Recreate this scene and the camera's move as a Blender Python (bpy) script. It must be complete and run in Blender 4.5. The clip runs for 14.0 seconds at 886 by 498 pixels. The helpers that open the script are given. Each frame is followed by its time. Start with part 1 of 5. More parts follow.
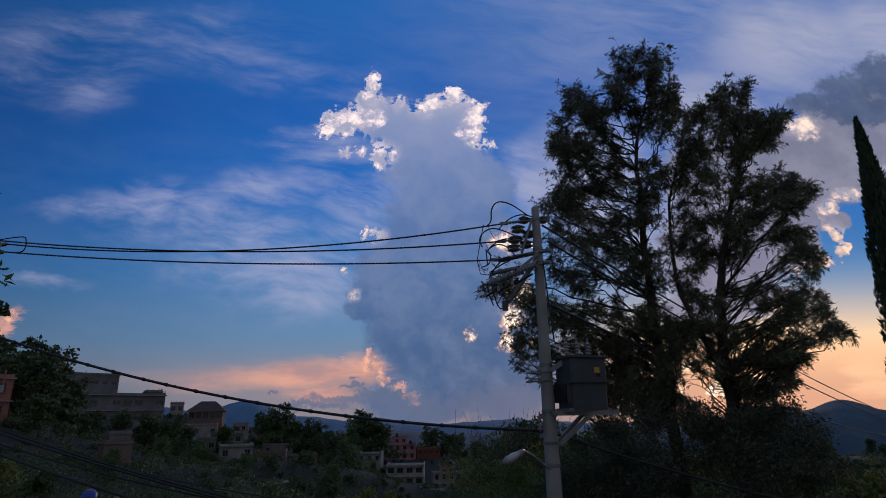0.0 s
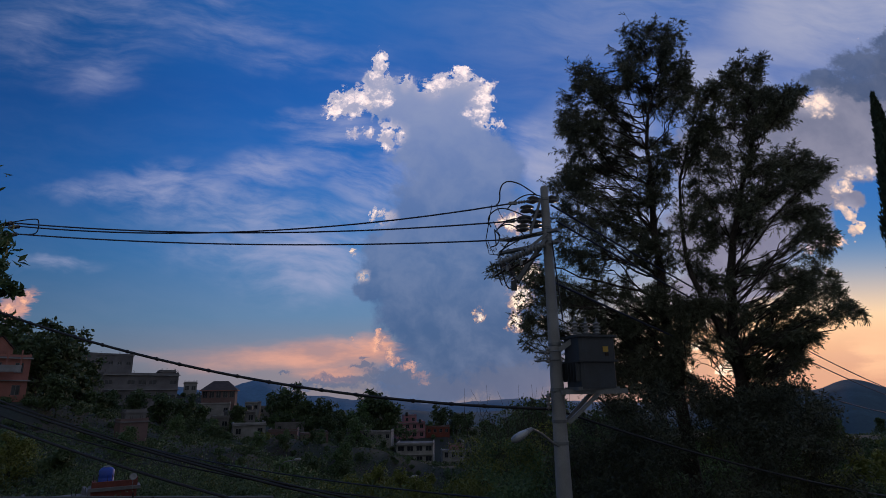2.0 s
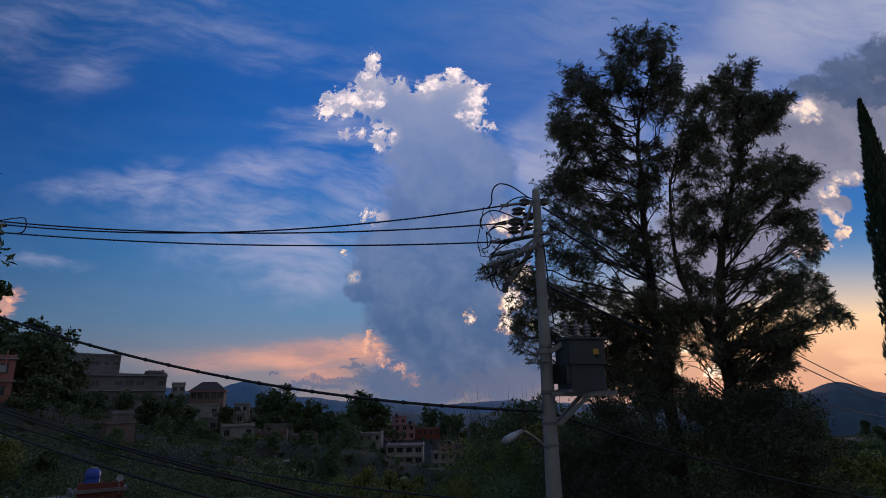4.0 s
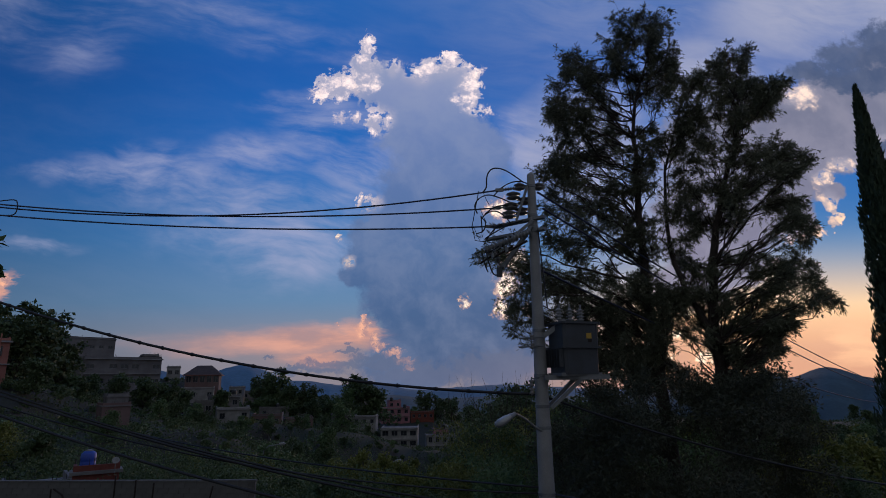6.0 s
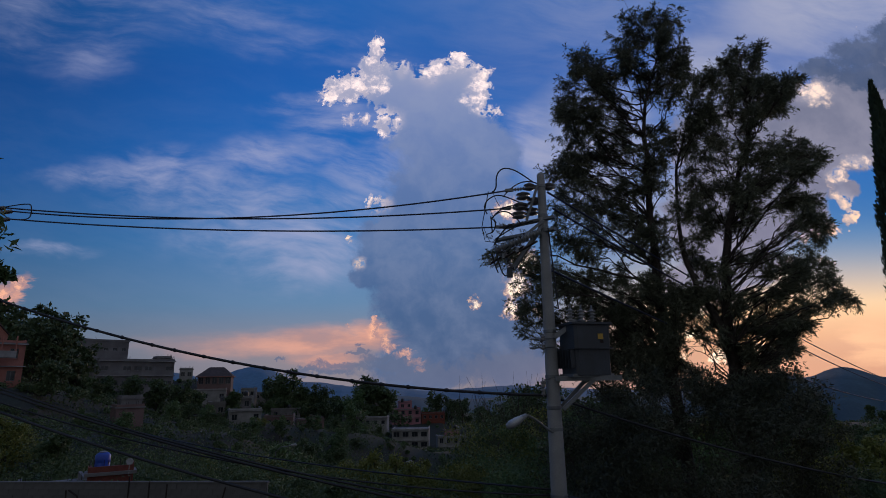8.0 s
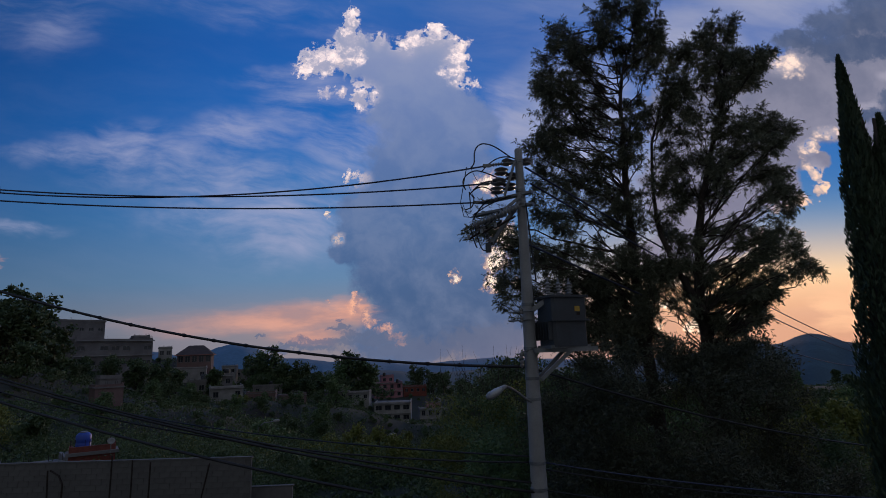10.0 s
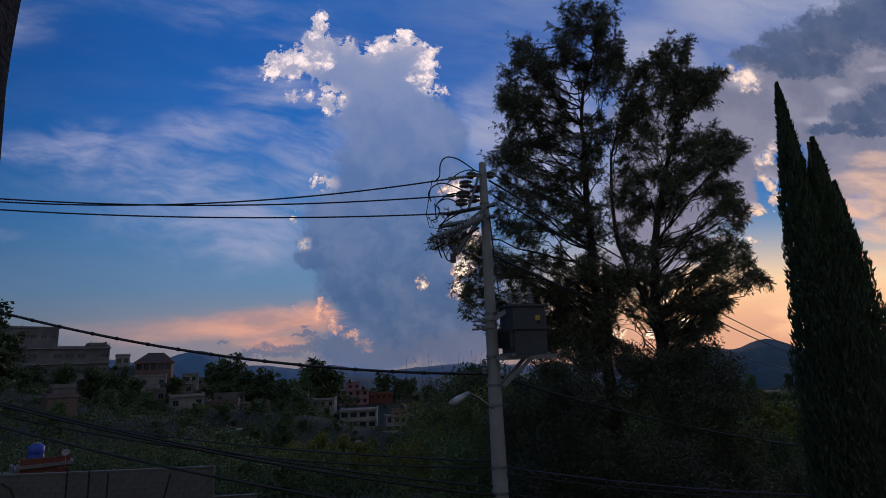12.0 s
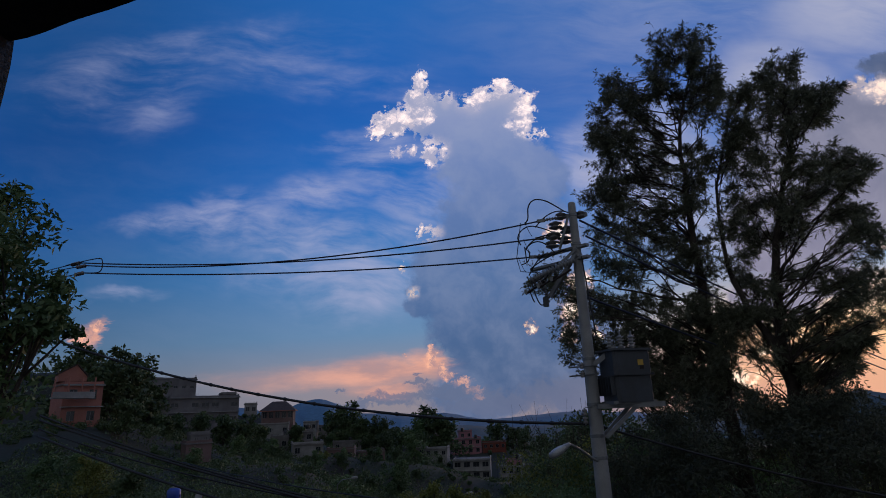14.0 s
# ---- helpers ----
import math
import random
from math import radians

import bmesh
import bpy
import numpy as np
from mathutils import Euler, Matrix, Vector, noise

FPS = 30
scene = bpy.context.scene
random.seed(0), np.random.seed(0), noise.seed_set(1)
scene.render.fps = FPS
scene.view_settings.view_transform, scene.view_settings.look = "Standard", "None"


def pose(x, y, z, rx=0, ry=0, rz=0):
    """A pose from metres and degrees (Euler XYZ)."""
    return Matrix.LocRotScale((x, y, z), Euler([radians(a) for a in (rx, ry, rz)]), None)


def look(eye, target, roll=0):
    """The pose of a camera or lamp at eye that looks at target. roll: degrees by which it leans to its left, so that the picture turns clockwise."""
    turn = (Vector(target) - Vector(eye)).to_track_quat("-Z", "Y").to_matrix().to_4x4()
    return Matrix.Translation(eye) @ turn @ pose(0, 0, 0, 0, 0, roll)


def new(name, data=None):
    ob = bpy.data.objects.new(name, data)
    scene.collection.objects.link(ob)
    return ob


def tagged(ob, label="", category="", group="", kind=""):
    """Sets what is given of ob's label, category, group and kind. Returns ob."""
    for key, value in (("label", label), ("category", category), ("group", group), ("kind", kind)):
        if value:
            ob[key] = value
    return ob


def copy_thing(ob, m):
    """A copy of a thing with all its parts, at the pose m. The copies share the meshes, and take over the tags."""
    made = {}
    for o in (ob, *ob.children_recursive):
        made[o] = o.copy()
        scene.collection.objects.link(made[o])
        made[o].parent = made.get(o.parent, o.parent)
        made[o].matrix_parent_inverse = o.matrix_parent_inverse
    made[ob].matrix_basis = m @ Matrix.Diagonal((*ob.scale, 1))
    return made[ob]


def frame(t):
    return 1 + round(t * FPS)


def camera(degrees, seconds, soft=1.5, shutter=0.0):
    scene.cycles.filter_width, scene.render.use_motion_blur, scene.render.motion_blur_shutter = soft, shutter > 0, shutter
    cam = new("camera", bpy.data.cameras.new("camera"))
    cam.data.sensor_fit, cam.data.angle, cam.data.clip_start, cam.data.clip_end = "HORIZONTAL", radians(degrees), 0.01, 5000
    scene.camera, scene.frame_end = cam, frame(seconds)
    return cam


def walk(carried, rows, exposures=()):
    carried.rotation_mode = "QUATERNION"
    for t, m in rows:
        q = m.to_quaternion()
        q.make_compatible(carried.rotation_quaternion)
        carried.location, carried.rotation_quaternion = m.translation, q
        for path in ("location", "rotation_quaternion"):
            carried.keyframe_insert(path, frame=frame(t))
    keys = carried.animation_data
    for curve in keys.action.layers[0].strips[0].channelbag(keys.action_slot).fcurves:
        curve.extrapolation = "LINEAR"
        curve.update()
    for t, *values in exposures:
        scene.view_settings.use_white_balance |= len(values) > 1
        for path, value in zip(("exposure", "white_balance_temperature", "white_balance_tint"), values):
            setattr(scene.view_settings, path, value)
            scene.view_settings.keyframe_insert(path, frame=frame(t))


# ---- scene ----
EYE = 6.1  # eye height over the street, on an upper terrace
cam = camera(76.66, 14.0, soft=0.9)

# seconds, offset from the first eye point (m), yaw, pitch, roll
ROWS = [
    (0, 0.000, 0.001, -0.001, 0.00, 16.63, -1.02),
    (0.5, -0.006, -0.000, -0.001, 0.10, 16.04, -0.86),
    (1, -0.008, 0.003, -0.003, 0.49, 15.16, -1.10),
    (1.5, -0.000, 0.014, -0.011, 0.79, 14.82, -1.23),
    (2, -0.002, 0.009, -0.013, 0.94, 14.69, -1.01),
    (2.5, -0.009, -0.014, -0.020, 0.73, 15.13, -0.90),
    (3, -0.014, -0.000, -0.010, 0.29, 14.99, -0.76),
    (5.5, -0.007, -0.002, -0.018, -0.23, 14.40, -0.91),
    (6, 0.000, 0.002, -0.025, -0.49, 13.29, -0.73),
    (6.5, -0.001, 0.008, -0.016, -0.07, 13.24, -0.97),
    (7, -0.016, -0.013, -0.024, 0.41, 13.55, -1.07),
    (7.5, -0.015, -0.031, -0.024, 0.79, 13.31, -0.99),
    (8, -0.001, 0.032, -0.018, 0.54, 13.40, -0.87),
    (8.5, -0.001, 0.041, -0.018, -0.36, 12.55, -1.29),
    (11, 0.021, -0.225, -0.003, -3.28, 10.50, -3.00),
    (11.5, 0.028, -0.318, 0.011, -5.45, 10.42, -2.77),
    (12, 0.038, -0.365, 0.014, -4.92, 11.24, -2.28),
    (12.5, 0.110, -0.314, 0.039, -1.09, 13.96, -3.50),
    (13, 0.287, -0.352, 0.032, 4.46, 16.53, -0.96),
    (13.5, 0.366, -0.343, 0.028, 6.05, 17.36, -2.49),
    (14, 0.357, -0.324, 0.027, 5.96, 16.27, -2.47),
]
walk(cam, [(t, pose(x, y, EYE + z, 0, 0, yaw) @ pose(0, 0, 0, 90 + pitch) @ pose(0, 0, 0, 0, 0, roll))
           for t, x, y, z, yaw, pitch, roll in ROWS],
     exposures=[(0, 0.10), (8.5, 0.08), (11.5, 0.02), (12.5, 0.10), (14, 0.15)])


# ---- sky: dusk gradient, towering cumulus, cirrus, afterglow ----
class Nodes:
    """Short hand for a node tree."""

    def __init__(self, tree):
        self.tree = tree
        tree.nodes.clear()

    def add(self, kind):
        return self.tree.nodes.new(kind)

    def put(self, socket, value):
        if isinstance(value, bpy.types.NodeSocket):
            self.tree.links.new(value, socket)
        else:
            socket.default_value = value

    def math(self, op, a, b=0.0, c=0.0, clamp=False):
        n = self.add("ShaderNodeMath")
        n.operation, n.use_clamp = op, clamp
        for s, v in zip(n.inputs, (a, b, c)):
            self.put(s, v)
        return n.outputs[0]

    def vec(self, op, a, b=(0, 0, 0), out=0):
        n = self.add("ShaderNodeVectorMath")
        n.operation = op
        self.put(n.inputs[0], a)
        self.put(n.inputs[3] if op == "SCALE" else n.inputs[1], b)
        return n.outputs[out]

    def step(self, x, lo, hi, a=0.0, b=1.0):
        n = self.add("ShaderNodeMapRange")
        n.interpolation_type = "SMOOTHSTEP"
        for s, v in zip(n.inputs, (x, lo, hi, a, b)):
            self.put(s, v)
        return n.outputs[0]

    def mix(self, f, a, b, blend="MIX"):
        n = self.add("ShaderNodeMix")
        n.data_type, n.blend_type = "RGBA", blend
        for i, v in ((0, f), (6, a), (7, b)):
            if isinstance(v, tuple) and len(v) == 3:
                v = (*v, 1)
            self.put(n.inputs[i], v)
        return n.outputs[2]

    def noise(self, p, scale, detail=5.0, rough=0.55, distortion=0.0, colour=False):
        n = self.add("ShaderNodeTexNoise")
        self.put(n.inputs["Vector"], p)
        for key, v in (("Scale", scale), ("Detail", detail), ("Roughness", rough), ("Distortion", distortion)):
            self.put(n.inputs[key], v)
        return n.outputs["Color" if colour else "Fac"]

    def ramp(self, f, stops):
        n = self.add("ShaderNodeValToRGB")
        e = n.color_ramp.elements
        e[0].position, e[0].color = stops[0][0], (*stops[0][1], 1)
        e[1].position, e[1].color = stops[-1][0], (*stops[-1][1], 1)
        for pos, col in stops[1:-1]:
            e.new(pos).color = (*col, 1)
        self.put(n.inputs[0], f)
        return n.outputs[0]

    def blobs(self, p, items, soft=0.25):
        """A field that is 1 at each blob's middle, 0 on its outline, and flows together between neighbours."""
        field = None
        for u, v, ru, rv in items:
            d = self.vec("MULTIPLY", self.vec("SUBTRACT", p, (u, v, 0)), (1 / ru, 1 / rv, 0))
            one = self.math("SUBTRACT", 1.0, self.vec("LENGTH", d, out=1))
            field = one if field is None else self.math("SMOOTH_MAX", field, one, soft)
        return field


# cloud forms: bearing and height of the middle, half widths (as tangents, straight ahead = 0)
TOWER = [(-0.09, 0.563, 0.047, 0.062), (-0.141, 0.581, 0.048, 0.058), (-0.196, 0.569, 0.048, 0.033), (-0.136, 0.632, 0.017, 0.048), (-0.017, 0.553, 0.062, 0.07), (0.023, 0.584, 0.052, 0.049), (0.063, 0.564, 0.027, 0.051), (-0.012, 0.473, 0.11, 0.093), (0.053, 0.436, 0.085, 0.075), (0.093, 0.417, 0.056, 0.057), (0.007, 0.355, 0.126, 0.099), (-0.031, 0.268, 0.123, 0.094), (-0.103, 0.237, 0.074, 0.081), (0.069, 0.288, 0.115, 0.101), (-0.149, 0.187, 0.033, 0.027), (-0.062, 0.153, 0.089, 0.078), (0.034, 0.172, 0.122, 0.095), (0.012, 0.082, 0.129, 0.08), (-0.047, 0.036, 0.102, 0.058), (0.102, 0.091, 0.109, 0.111)]
LIT = [(-0.203, 0.565, 0.062, 0.045), (-0.137, 0.632, 0.029, 0.067), (-0.158, 0.581, 0.04, 0.039), (-0.121, 0.493, 0.039, 0.034), (-0.168, 0.502, 0.028, 0.025), (-0.085, 0.612, 0.017, 0.026), (-0.034, 0.598, 0.034, 0.032), (0.024, 0.616, 0.046, 0.037), (0.068, 0.57, 0.034, 0.054), (0.083, 0.514, 0.031, 0.017), (-0.136, 0.327, 0.032, 0.022), (-0.184, 0.262, 0.01, 0.013), (-0.162, 0.215, 0.012, 0.015)]
RIGHT = [(0.665, 0.496, 0.099, 0.075), (0.753, 0.494, 0.099, 0.106), (0.844, 0.48, 0.099, 0.112), (0.668, 0.4, 0.097, 0.095), (0.759, 0.422, 0.065, 0.054), (0.587, 0.311, 0.1, 0.085), (0.659, 0.299, 0.052, 0.056), (0.509, 0.279, 0.125, 0.112), (0.546, 0.194, 0.071, 0.042), (0.917, 0.528, 0.122, 0.141), (0.46, 0.164, 0.081, 0.052), (0.741, 0.336, 0.032, 0.02), (1.018, 0.489, 0.154, 0.165), (0.521, 0.427, 0.109, 0.097), (0.964, 0.374, 0.125, 0.073), (0.885, 0.346, 0.073, 0.072), (1.022, 0.296, 0.099, 0.084)]
RLIT = [(0.707, 0.542, 0.038, 0.03), (0.78, 0.392, 0.034, 0.016), (0.731, 0.365, 0.019, 0.016), (0.736, 0.303, 0.027, 0.036), (0.699, 0.263, 0.042, 0.017), (0.654, 0.246, 0.021, 0.011), (0.823, 0.686, 0.021, 0.009), (0.623, 0.192, 0.036, 0.023), (0.921, 0.51, 0.031, 0.013), (0.854, 0.449, 0.031, 0.01), (1.014, 0.561, 0.028, 0.008)]
PEACH = [(-0.343, 0.071, 0.178, 0.023), (-0.245, 0.072, 0.109, 0.029), (-0.186, 0.076, 0.059, 0.023), (-0.146, 0.08, 0.03, 0.025), (-0.127, 0.085, 0.02, 0.024), (-0.442, 0.069, 0.109, 0.015), (-0.214, 0.04, 0.059, 0.011), (-0.806, 0.165, 0.021, 0.02), (-0.785, 0.177, 0.014, 0.022)]
DUSK = [(-0.158, 0.068, 0.01, 0.005), (-0.16, 0.055, 0.024, 0.006), (-0.126, 0.046, 0.044, 0.008), (-0.096, 0.033, 0.059, 0.013), (-0.165, 0.032, 0.088, 0.009), (-0.028, 0.012, 0.116, 0.024), (-0.242, 0.022, 0.107, 0.008), (0.108, 0.019, 0.116, 0.043), (-0.302, 0.049, 0.014, 0.004)]
HAZE = [(0.732, 0.728, 0.257, 0.172), (0.926, 0.752, 0.176, 0.144), (0.532, 0.573, 0.158, 0.159), (0.291, 0.419, 0.163, 0.21), (0.387, 0.315, 0.158, 0.126), (0.623, 0.448, 0.131, 0.123)]
CIRRUS = [(-0.778, 0.748, 0.165, 0.069), (-0.631, 0.793, 0.238, 0.042), (-0.424, 0.735, 0.129, 0.041), (-0.281, 0.679, 0.104, 0.021), (-0.176, 0.64, 0.069, 0.013), (-0.549, 0.406, 0.098, 0.035), (-0.469, 0.37, 0.118, 0.044), (-0.359, 0.335, 0.138, 0.038), (-0.242, 0.333, 0.074, 0.018), (-0.344, 0.426, 0.087, 0.028), (-0.634, 0.396, 0.098, 0.016), (-0.247, 0.219, 0.103, 0.036), (-0.302, 0.268, 0.147, 0.044), (-0.251, 0.536, 0.078, 0.017), (-0.194, 0.483, 0.077, 0.034), (-0.138, 0.417, 0.076, 0.059), (-0.708, 0.674, 0.07, 0.06), (-0.166, 0.282, 0.037, 0.037), (-0.735, 0.256, 0.063, 0.01), (0.152, 0.477, 0.028, 0.036), (0.166, 0.423, 0.032, 0.035)]
LOWLIT = [(0.459, 0.127, 0.026, 0.014), (0.428, 0.08, 0.022, 0.014), (0.383, 0.038, 0.029, 0.023), (0.465, 0.034, 0.023, 0.021), (0.54, 0.042, 0.049, 0.017), (0.535, 0.128, 0.02, 0.01), (0.599, 0.177, 0.026, 0.014), (0.633, 0.192, 0.02, 0.012), (0.676, 0.206, 0.02, 0.005), (0.442, 0.109, 0.02, 0.016), (0.047, 0.139, 0.014, 0.014), (0.121, 0.17, 0.024, 0.035), (0.109, 0.13, 0.018, 0.024), (0.138, 0.211, 0.023, 0.027), (0.112, 0.314, 0.027, 0.025), (0.158, 0.119, 0.012, 0.014), (0.498, 0.084, 0.014, 0.01)]
EMBER = [(-0.132, 0.095, 0.014, 0.02), (-0.114, 0.075, 0.018, 0.014), (-0.097, 0.063, 0.02, 0.009), (-0.079, 0.047, 0.022, 0.007), (-0.062, 0.036, 0.02, 0.006), (-0.049, 0.025, 0.011, 0.007), (-0.132, 0.112, 0.006, 0.008), (-0.182, 0.105, 0.005, 0.004), (-0.783, 0.18, 0.012, 0.022), (-0.806, 0.16, 0.024, 0.01)]
GAPS = [(-0.169, 0.537, 0.012, 0.021), (-0.195, 0.518, 0.018, 0.009), (-0.144, 0.524, 0.008, 0.017)]
CORE = [(-0.216, 0.553, 0.032, 0.02), (-0.197, 0.582, 0.025, 0.031), (-0.137, 0.649, 0.012, 0.043), (-0.121, 0.487, 0.024, 0.024), (-0.13, 0.577, 0.02, 0.018), (-0.17, 0.581, 0.018, 0.021), (0.071, 0.567, 0.02, 0.041), (0.053, 0.535, 0.022, 0.019), (0.031, 0.625, 0.028, 0.022), (-0.02, 0.608, 0.027, 0.014), (0.086, 0.51, 0.022, 0.007), (-0.14, 0.331, 0.011, 0.01), (-0.188, 0.262, 0.005, 0.004), (-0.165, 0.215, 0.006, 0.007)]
FRAGS = [(-0.188, 0.503, 0.018, 0.017), (-0.161, 0.497, 0.011, 0.022), (-0.237, 0.557, 0.02, 0.014), (-0.158, 0.564, 0.01, 0.018), (0.08, 0.593, 0.018, 0.012), (0.099, 0.509, 0.016, 0.007)]
SLATE = [(0.745, 0.591, 0.062, 0.026), (0.825, 0.619, 0.08, 0.039), (0.923, 0.643, 0.092, 0.067), (1.025, 0.681, 0.104, 0.082), (0.849, 0.574, 0.124, 0.032), (1.118, 0.68, 0.139, 0.11), (0.943, 0.46, 0.075, 0.032), (0.881, 0.428, 0.062, 0.017), (1.035, 0.478, 0.103, 0.063), (0.986, 0.423, 0.088, 0.017)]
BRIGHT = [(0.689, 0.555, 0.025, 0.023), (0.712, 0.537, 0.031, 0.021), (0.727, 0.519, 0.02, 0.011), (0.774, 0.39, 0.026, 0.01), (0.737, 0.367, 0.015, 0.011), (0.734, 0.314, 0.019, 0.014), (0.74, 0.286, 0.017, 0.018), (0.706, 0.265, 0.023, 0.01), (0.679, 0.252, 0.014, 0.008), (0.718, 0.348, 0.007, 0.014)]
STREAKS = [(0.951, 0.309, 0.098, 0.04), (0.917, 0.263, 0.085, 0.03), (0.969, 0.215, 0.097, 0.028), (0.933, 0.159, 0.084, 0.02), (0.986, 0.362, 0.062, 0.017), (0.747, 0.07, 0.059, 0.029), (0.752, 0.031, 0.058, 0.019)]

world = bpy.data.worlds.new("dusk")
scene.world = world
world.use_nodes = True
k = Nodes(world.node_tree)
ray = k.add("ShaderNodeTexCoord").outputs["Generated"]
xyz = k.add("ShaderNodeSeparateXYZ")
k.put(xyz.inputs[0], ray)
ahead = k.math("MAXIMUM", xyz.outputs[1], 0.12)
u, v = k.math("DIVIDE", xyz.outputs[0], ahead), k.math("DIVIDE", xyz.outputs[2], ahead)
plane = k.add("ShaderNodeCombineXYZ")
k.put(plane.inputs[0], u)
k.put(plane.inputs[1], v)
p = plane.outputs[0]


def warp(p, scale, amount, detail=5.0):
    n = k.vec("SUBTRACT", k.noise(p, scale, detail, 0.6, colour=True), (0.5, 0.5, 0.5))
    return k.vec("ADD", p, k.vec("SCALE", n, amount))


rough_p = warp(warp(warp(p, 9.0, 0.030, 3.0), 28.0, 0.040, 5.0), 85.0, 0.026, 6.0)
body_p = warp(warp(p, 9.0, 0.030, 3.0), 30.0, 0.030, 5.0)
soft_p = warp(p, 5.0, 0.10, 4.0)
calm_p = warp(p, 18.0, 0.030, 4.0)

# clear sky: deep blue overhead, pale and dusty low down, warm towards the sunset
sky = k.ramp(k.step(v, -0.2, 1.0), [(0.0, (0.09, 0.11, 0.15)), (0.13, (0.18, 0.22, 0.30)), (0.20, (0.115, 0.225, 0.39)), (0.33, (0.050, 0.185, 0.44)),
                                    (0.52, (0.018, 0.135, 0.46)), (0.75, (0.012, 0.102, 0.395)), (1.0, (0.017, 0.115, 0.39))])
away = k.step(u, -1.0, -0.15, 0.58, 1.0)
sky = k.vec("SCALE", sky, away)
glow = k.math("MULTIPLY", k.step(v, 0.32, 0.08), k.step(u, 0.08, 0.55))
sky = k.mix(k.math("MULTIPLY", glow, 0.9), sky, k.ramp(k.step(v, 0.0, 0.30), [(0.0, (1.15, 0.50, 0.22)), (0.4, (1.15, 0.74, 0.39)), (1.0, (0.38, 0.48, 0.54))]))
low = k.math("MULTIPLY", k.step(v, 0.14, 0.02), k.step(u, -0.75, -0.25))
sky = k.mix(k.math("MULTIPLY", low, 0.45), sky, (0.34, 0.25, 0.26))

# cirrus: thin, drawn out, lilac white
streak = k.add("ShaderNodeMapping")
k.put(streak.inputs["Vector"], warp(p, 2.2, 0.16, 3.0))
streak.inputs["Rotation"].default_value = (0, 0, 0.20)
wisps = k.noise(k.vec("MULTIPLY", streak.outputs[0], (2.6, 9.0, 1.0)), 2.0, 8.0, 0.60)
veil = k.step(k.blobs(soft_p, CIRRUS), -1.1, 0.6)
thin = k.math("MULTIPLY", k.step(wisps, 0.30, k.step(v, 0.45, 0.7, 0.74, 1.15)), k.math("ADD", k.math("MULTIPLY", veil, 0.74), 0.04))
sky = k.mix(k.math("MINIMUM", thin, 0.72), sky, (0.36, 0.38, 0.56))

# wide lilac haze round the far cloud bank
haze = k.math("MULTIPLY", k.step(k.blobs(soft_p, HAZE), -0.25, 0.8), k.step(wisps, 0.15, 0.65, 0.55, 1.0))
veil = k.math("MULTIPLY", k.math("MULTIPLY", k.step(u, -0.25, 0.55), k.step(v, 0.35, 0.75)), k.step(wisps, 0.2, 0.75, 0.15, 0.55))
haze = k.math("MAXIMUM", haze, veil)
sky = k.mix(k.math("MULTIPLY", haze, 0.85), sky, k.mix(k.step(v, 0.15, 0.75), (0.36, 0.37, 0.50), (0.38, 0.395, 0.53)))

# cumulus bodies
billow = k.noise(soft_p, 13.0, 6.0, 0.58)
fine = k.noise(warp(p, 24.0, 0.03, 4.0), 60.0, 7.0, 0.66)
curd = k.noise(warp(warp(p, 20.0, 0.045, 4.0), 70.0, 0.014, 3.0), 34.0, 5.0, 0.60)
crisp = k.math("MULTIPLY", k.step(curd, 0.40, 0.66), k.step(fine, 0.30, 0.62, 0.30, 1.0))


def cumulus(sky, body, lit, core, shade, pale, bright, tear=1.7):
    """A backlit cloud: a shaded body whose thin edges glow where the sun stands behind them, and thin tufts that glow all through."""
    where = k.step(k.blobs(calm_p, lit), -0.35, 0.65)
    form = k.math("MAXIMUM", k.blobs(body_p, body), k.math("ADD", k.blobs(rough_p, core), -0.15))
    torn = k.math("MULTIPLY", k.math("SUBTRACT", k.math("ADD", fine, curd), 1.0), k.math("ADD", k.math("MULTIPLY", where, tear), 0.35))
    field = k.math("ADD", form, torn)
    cover = k.step(field, -0.06, k.math("SUBTRACT", 0.26, k.math("MULTIPLY", where, 0.08)))
    edge = k.step(field, 0.42, -0.02)
    rim = k.math("MULTIPLY", edge, k.math("ADD", k.math("MULTIPLY", crisp, 0.85), 0.15))
    tuft = k.math("MULTIPLY", k.step(k.math("ADD", k.blobs(rough_p, core), k.math("MULTIPLY", torn, 0.8)), -0.45, 0.60), k.math("ADD", k.math("MULTIPLY", crisp, 1.0), 0.06))
    glow = k.math("MULTIPLY", k.math("MAXIMUM", k.math("MULTIPLY", rim, where), tuft), 1.15, clamp=True)
    shade = k.mix(k.step(billow, 0.34, 0.68), shade, pale)
    # light shining through the thin parts
    shade = k.mix(k.math("MULTIPLY", where, 0.45), shade, (0.46, 0.43, 0.53))
    return k.mix(cover, sky, k.mix(glow, shade, bright))


body = k.ramp(k.step(v, 0.0, 0.65), [(0.0, (0.050, 0.105, 0.23)), (0.3, (0.074, 0.145, 0.315)), (0.6, (0.10, 0.17, 0.37)), (0.85, (0.155, 0.22, 0.43)), (1.0, (0.245, 0.29, 0.48))])
grey = k.mix(k.step(v, 0.2, 0.5), (0.21, 0.205, 0.30), (0.175, 0.185, 0.275))
sky = cumulus(sky, RIGHT, RLIT, BRIGHT, grey, k.mix(0.5, grey, (0.30, 0.29, 0.38)), k.mix(k.step(v, 0.15, 0.45), (1.05, 0.62, 0.36), (1.05, 0.78, 0.66)))
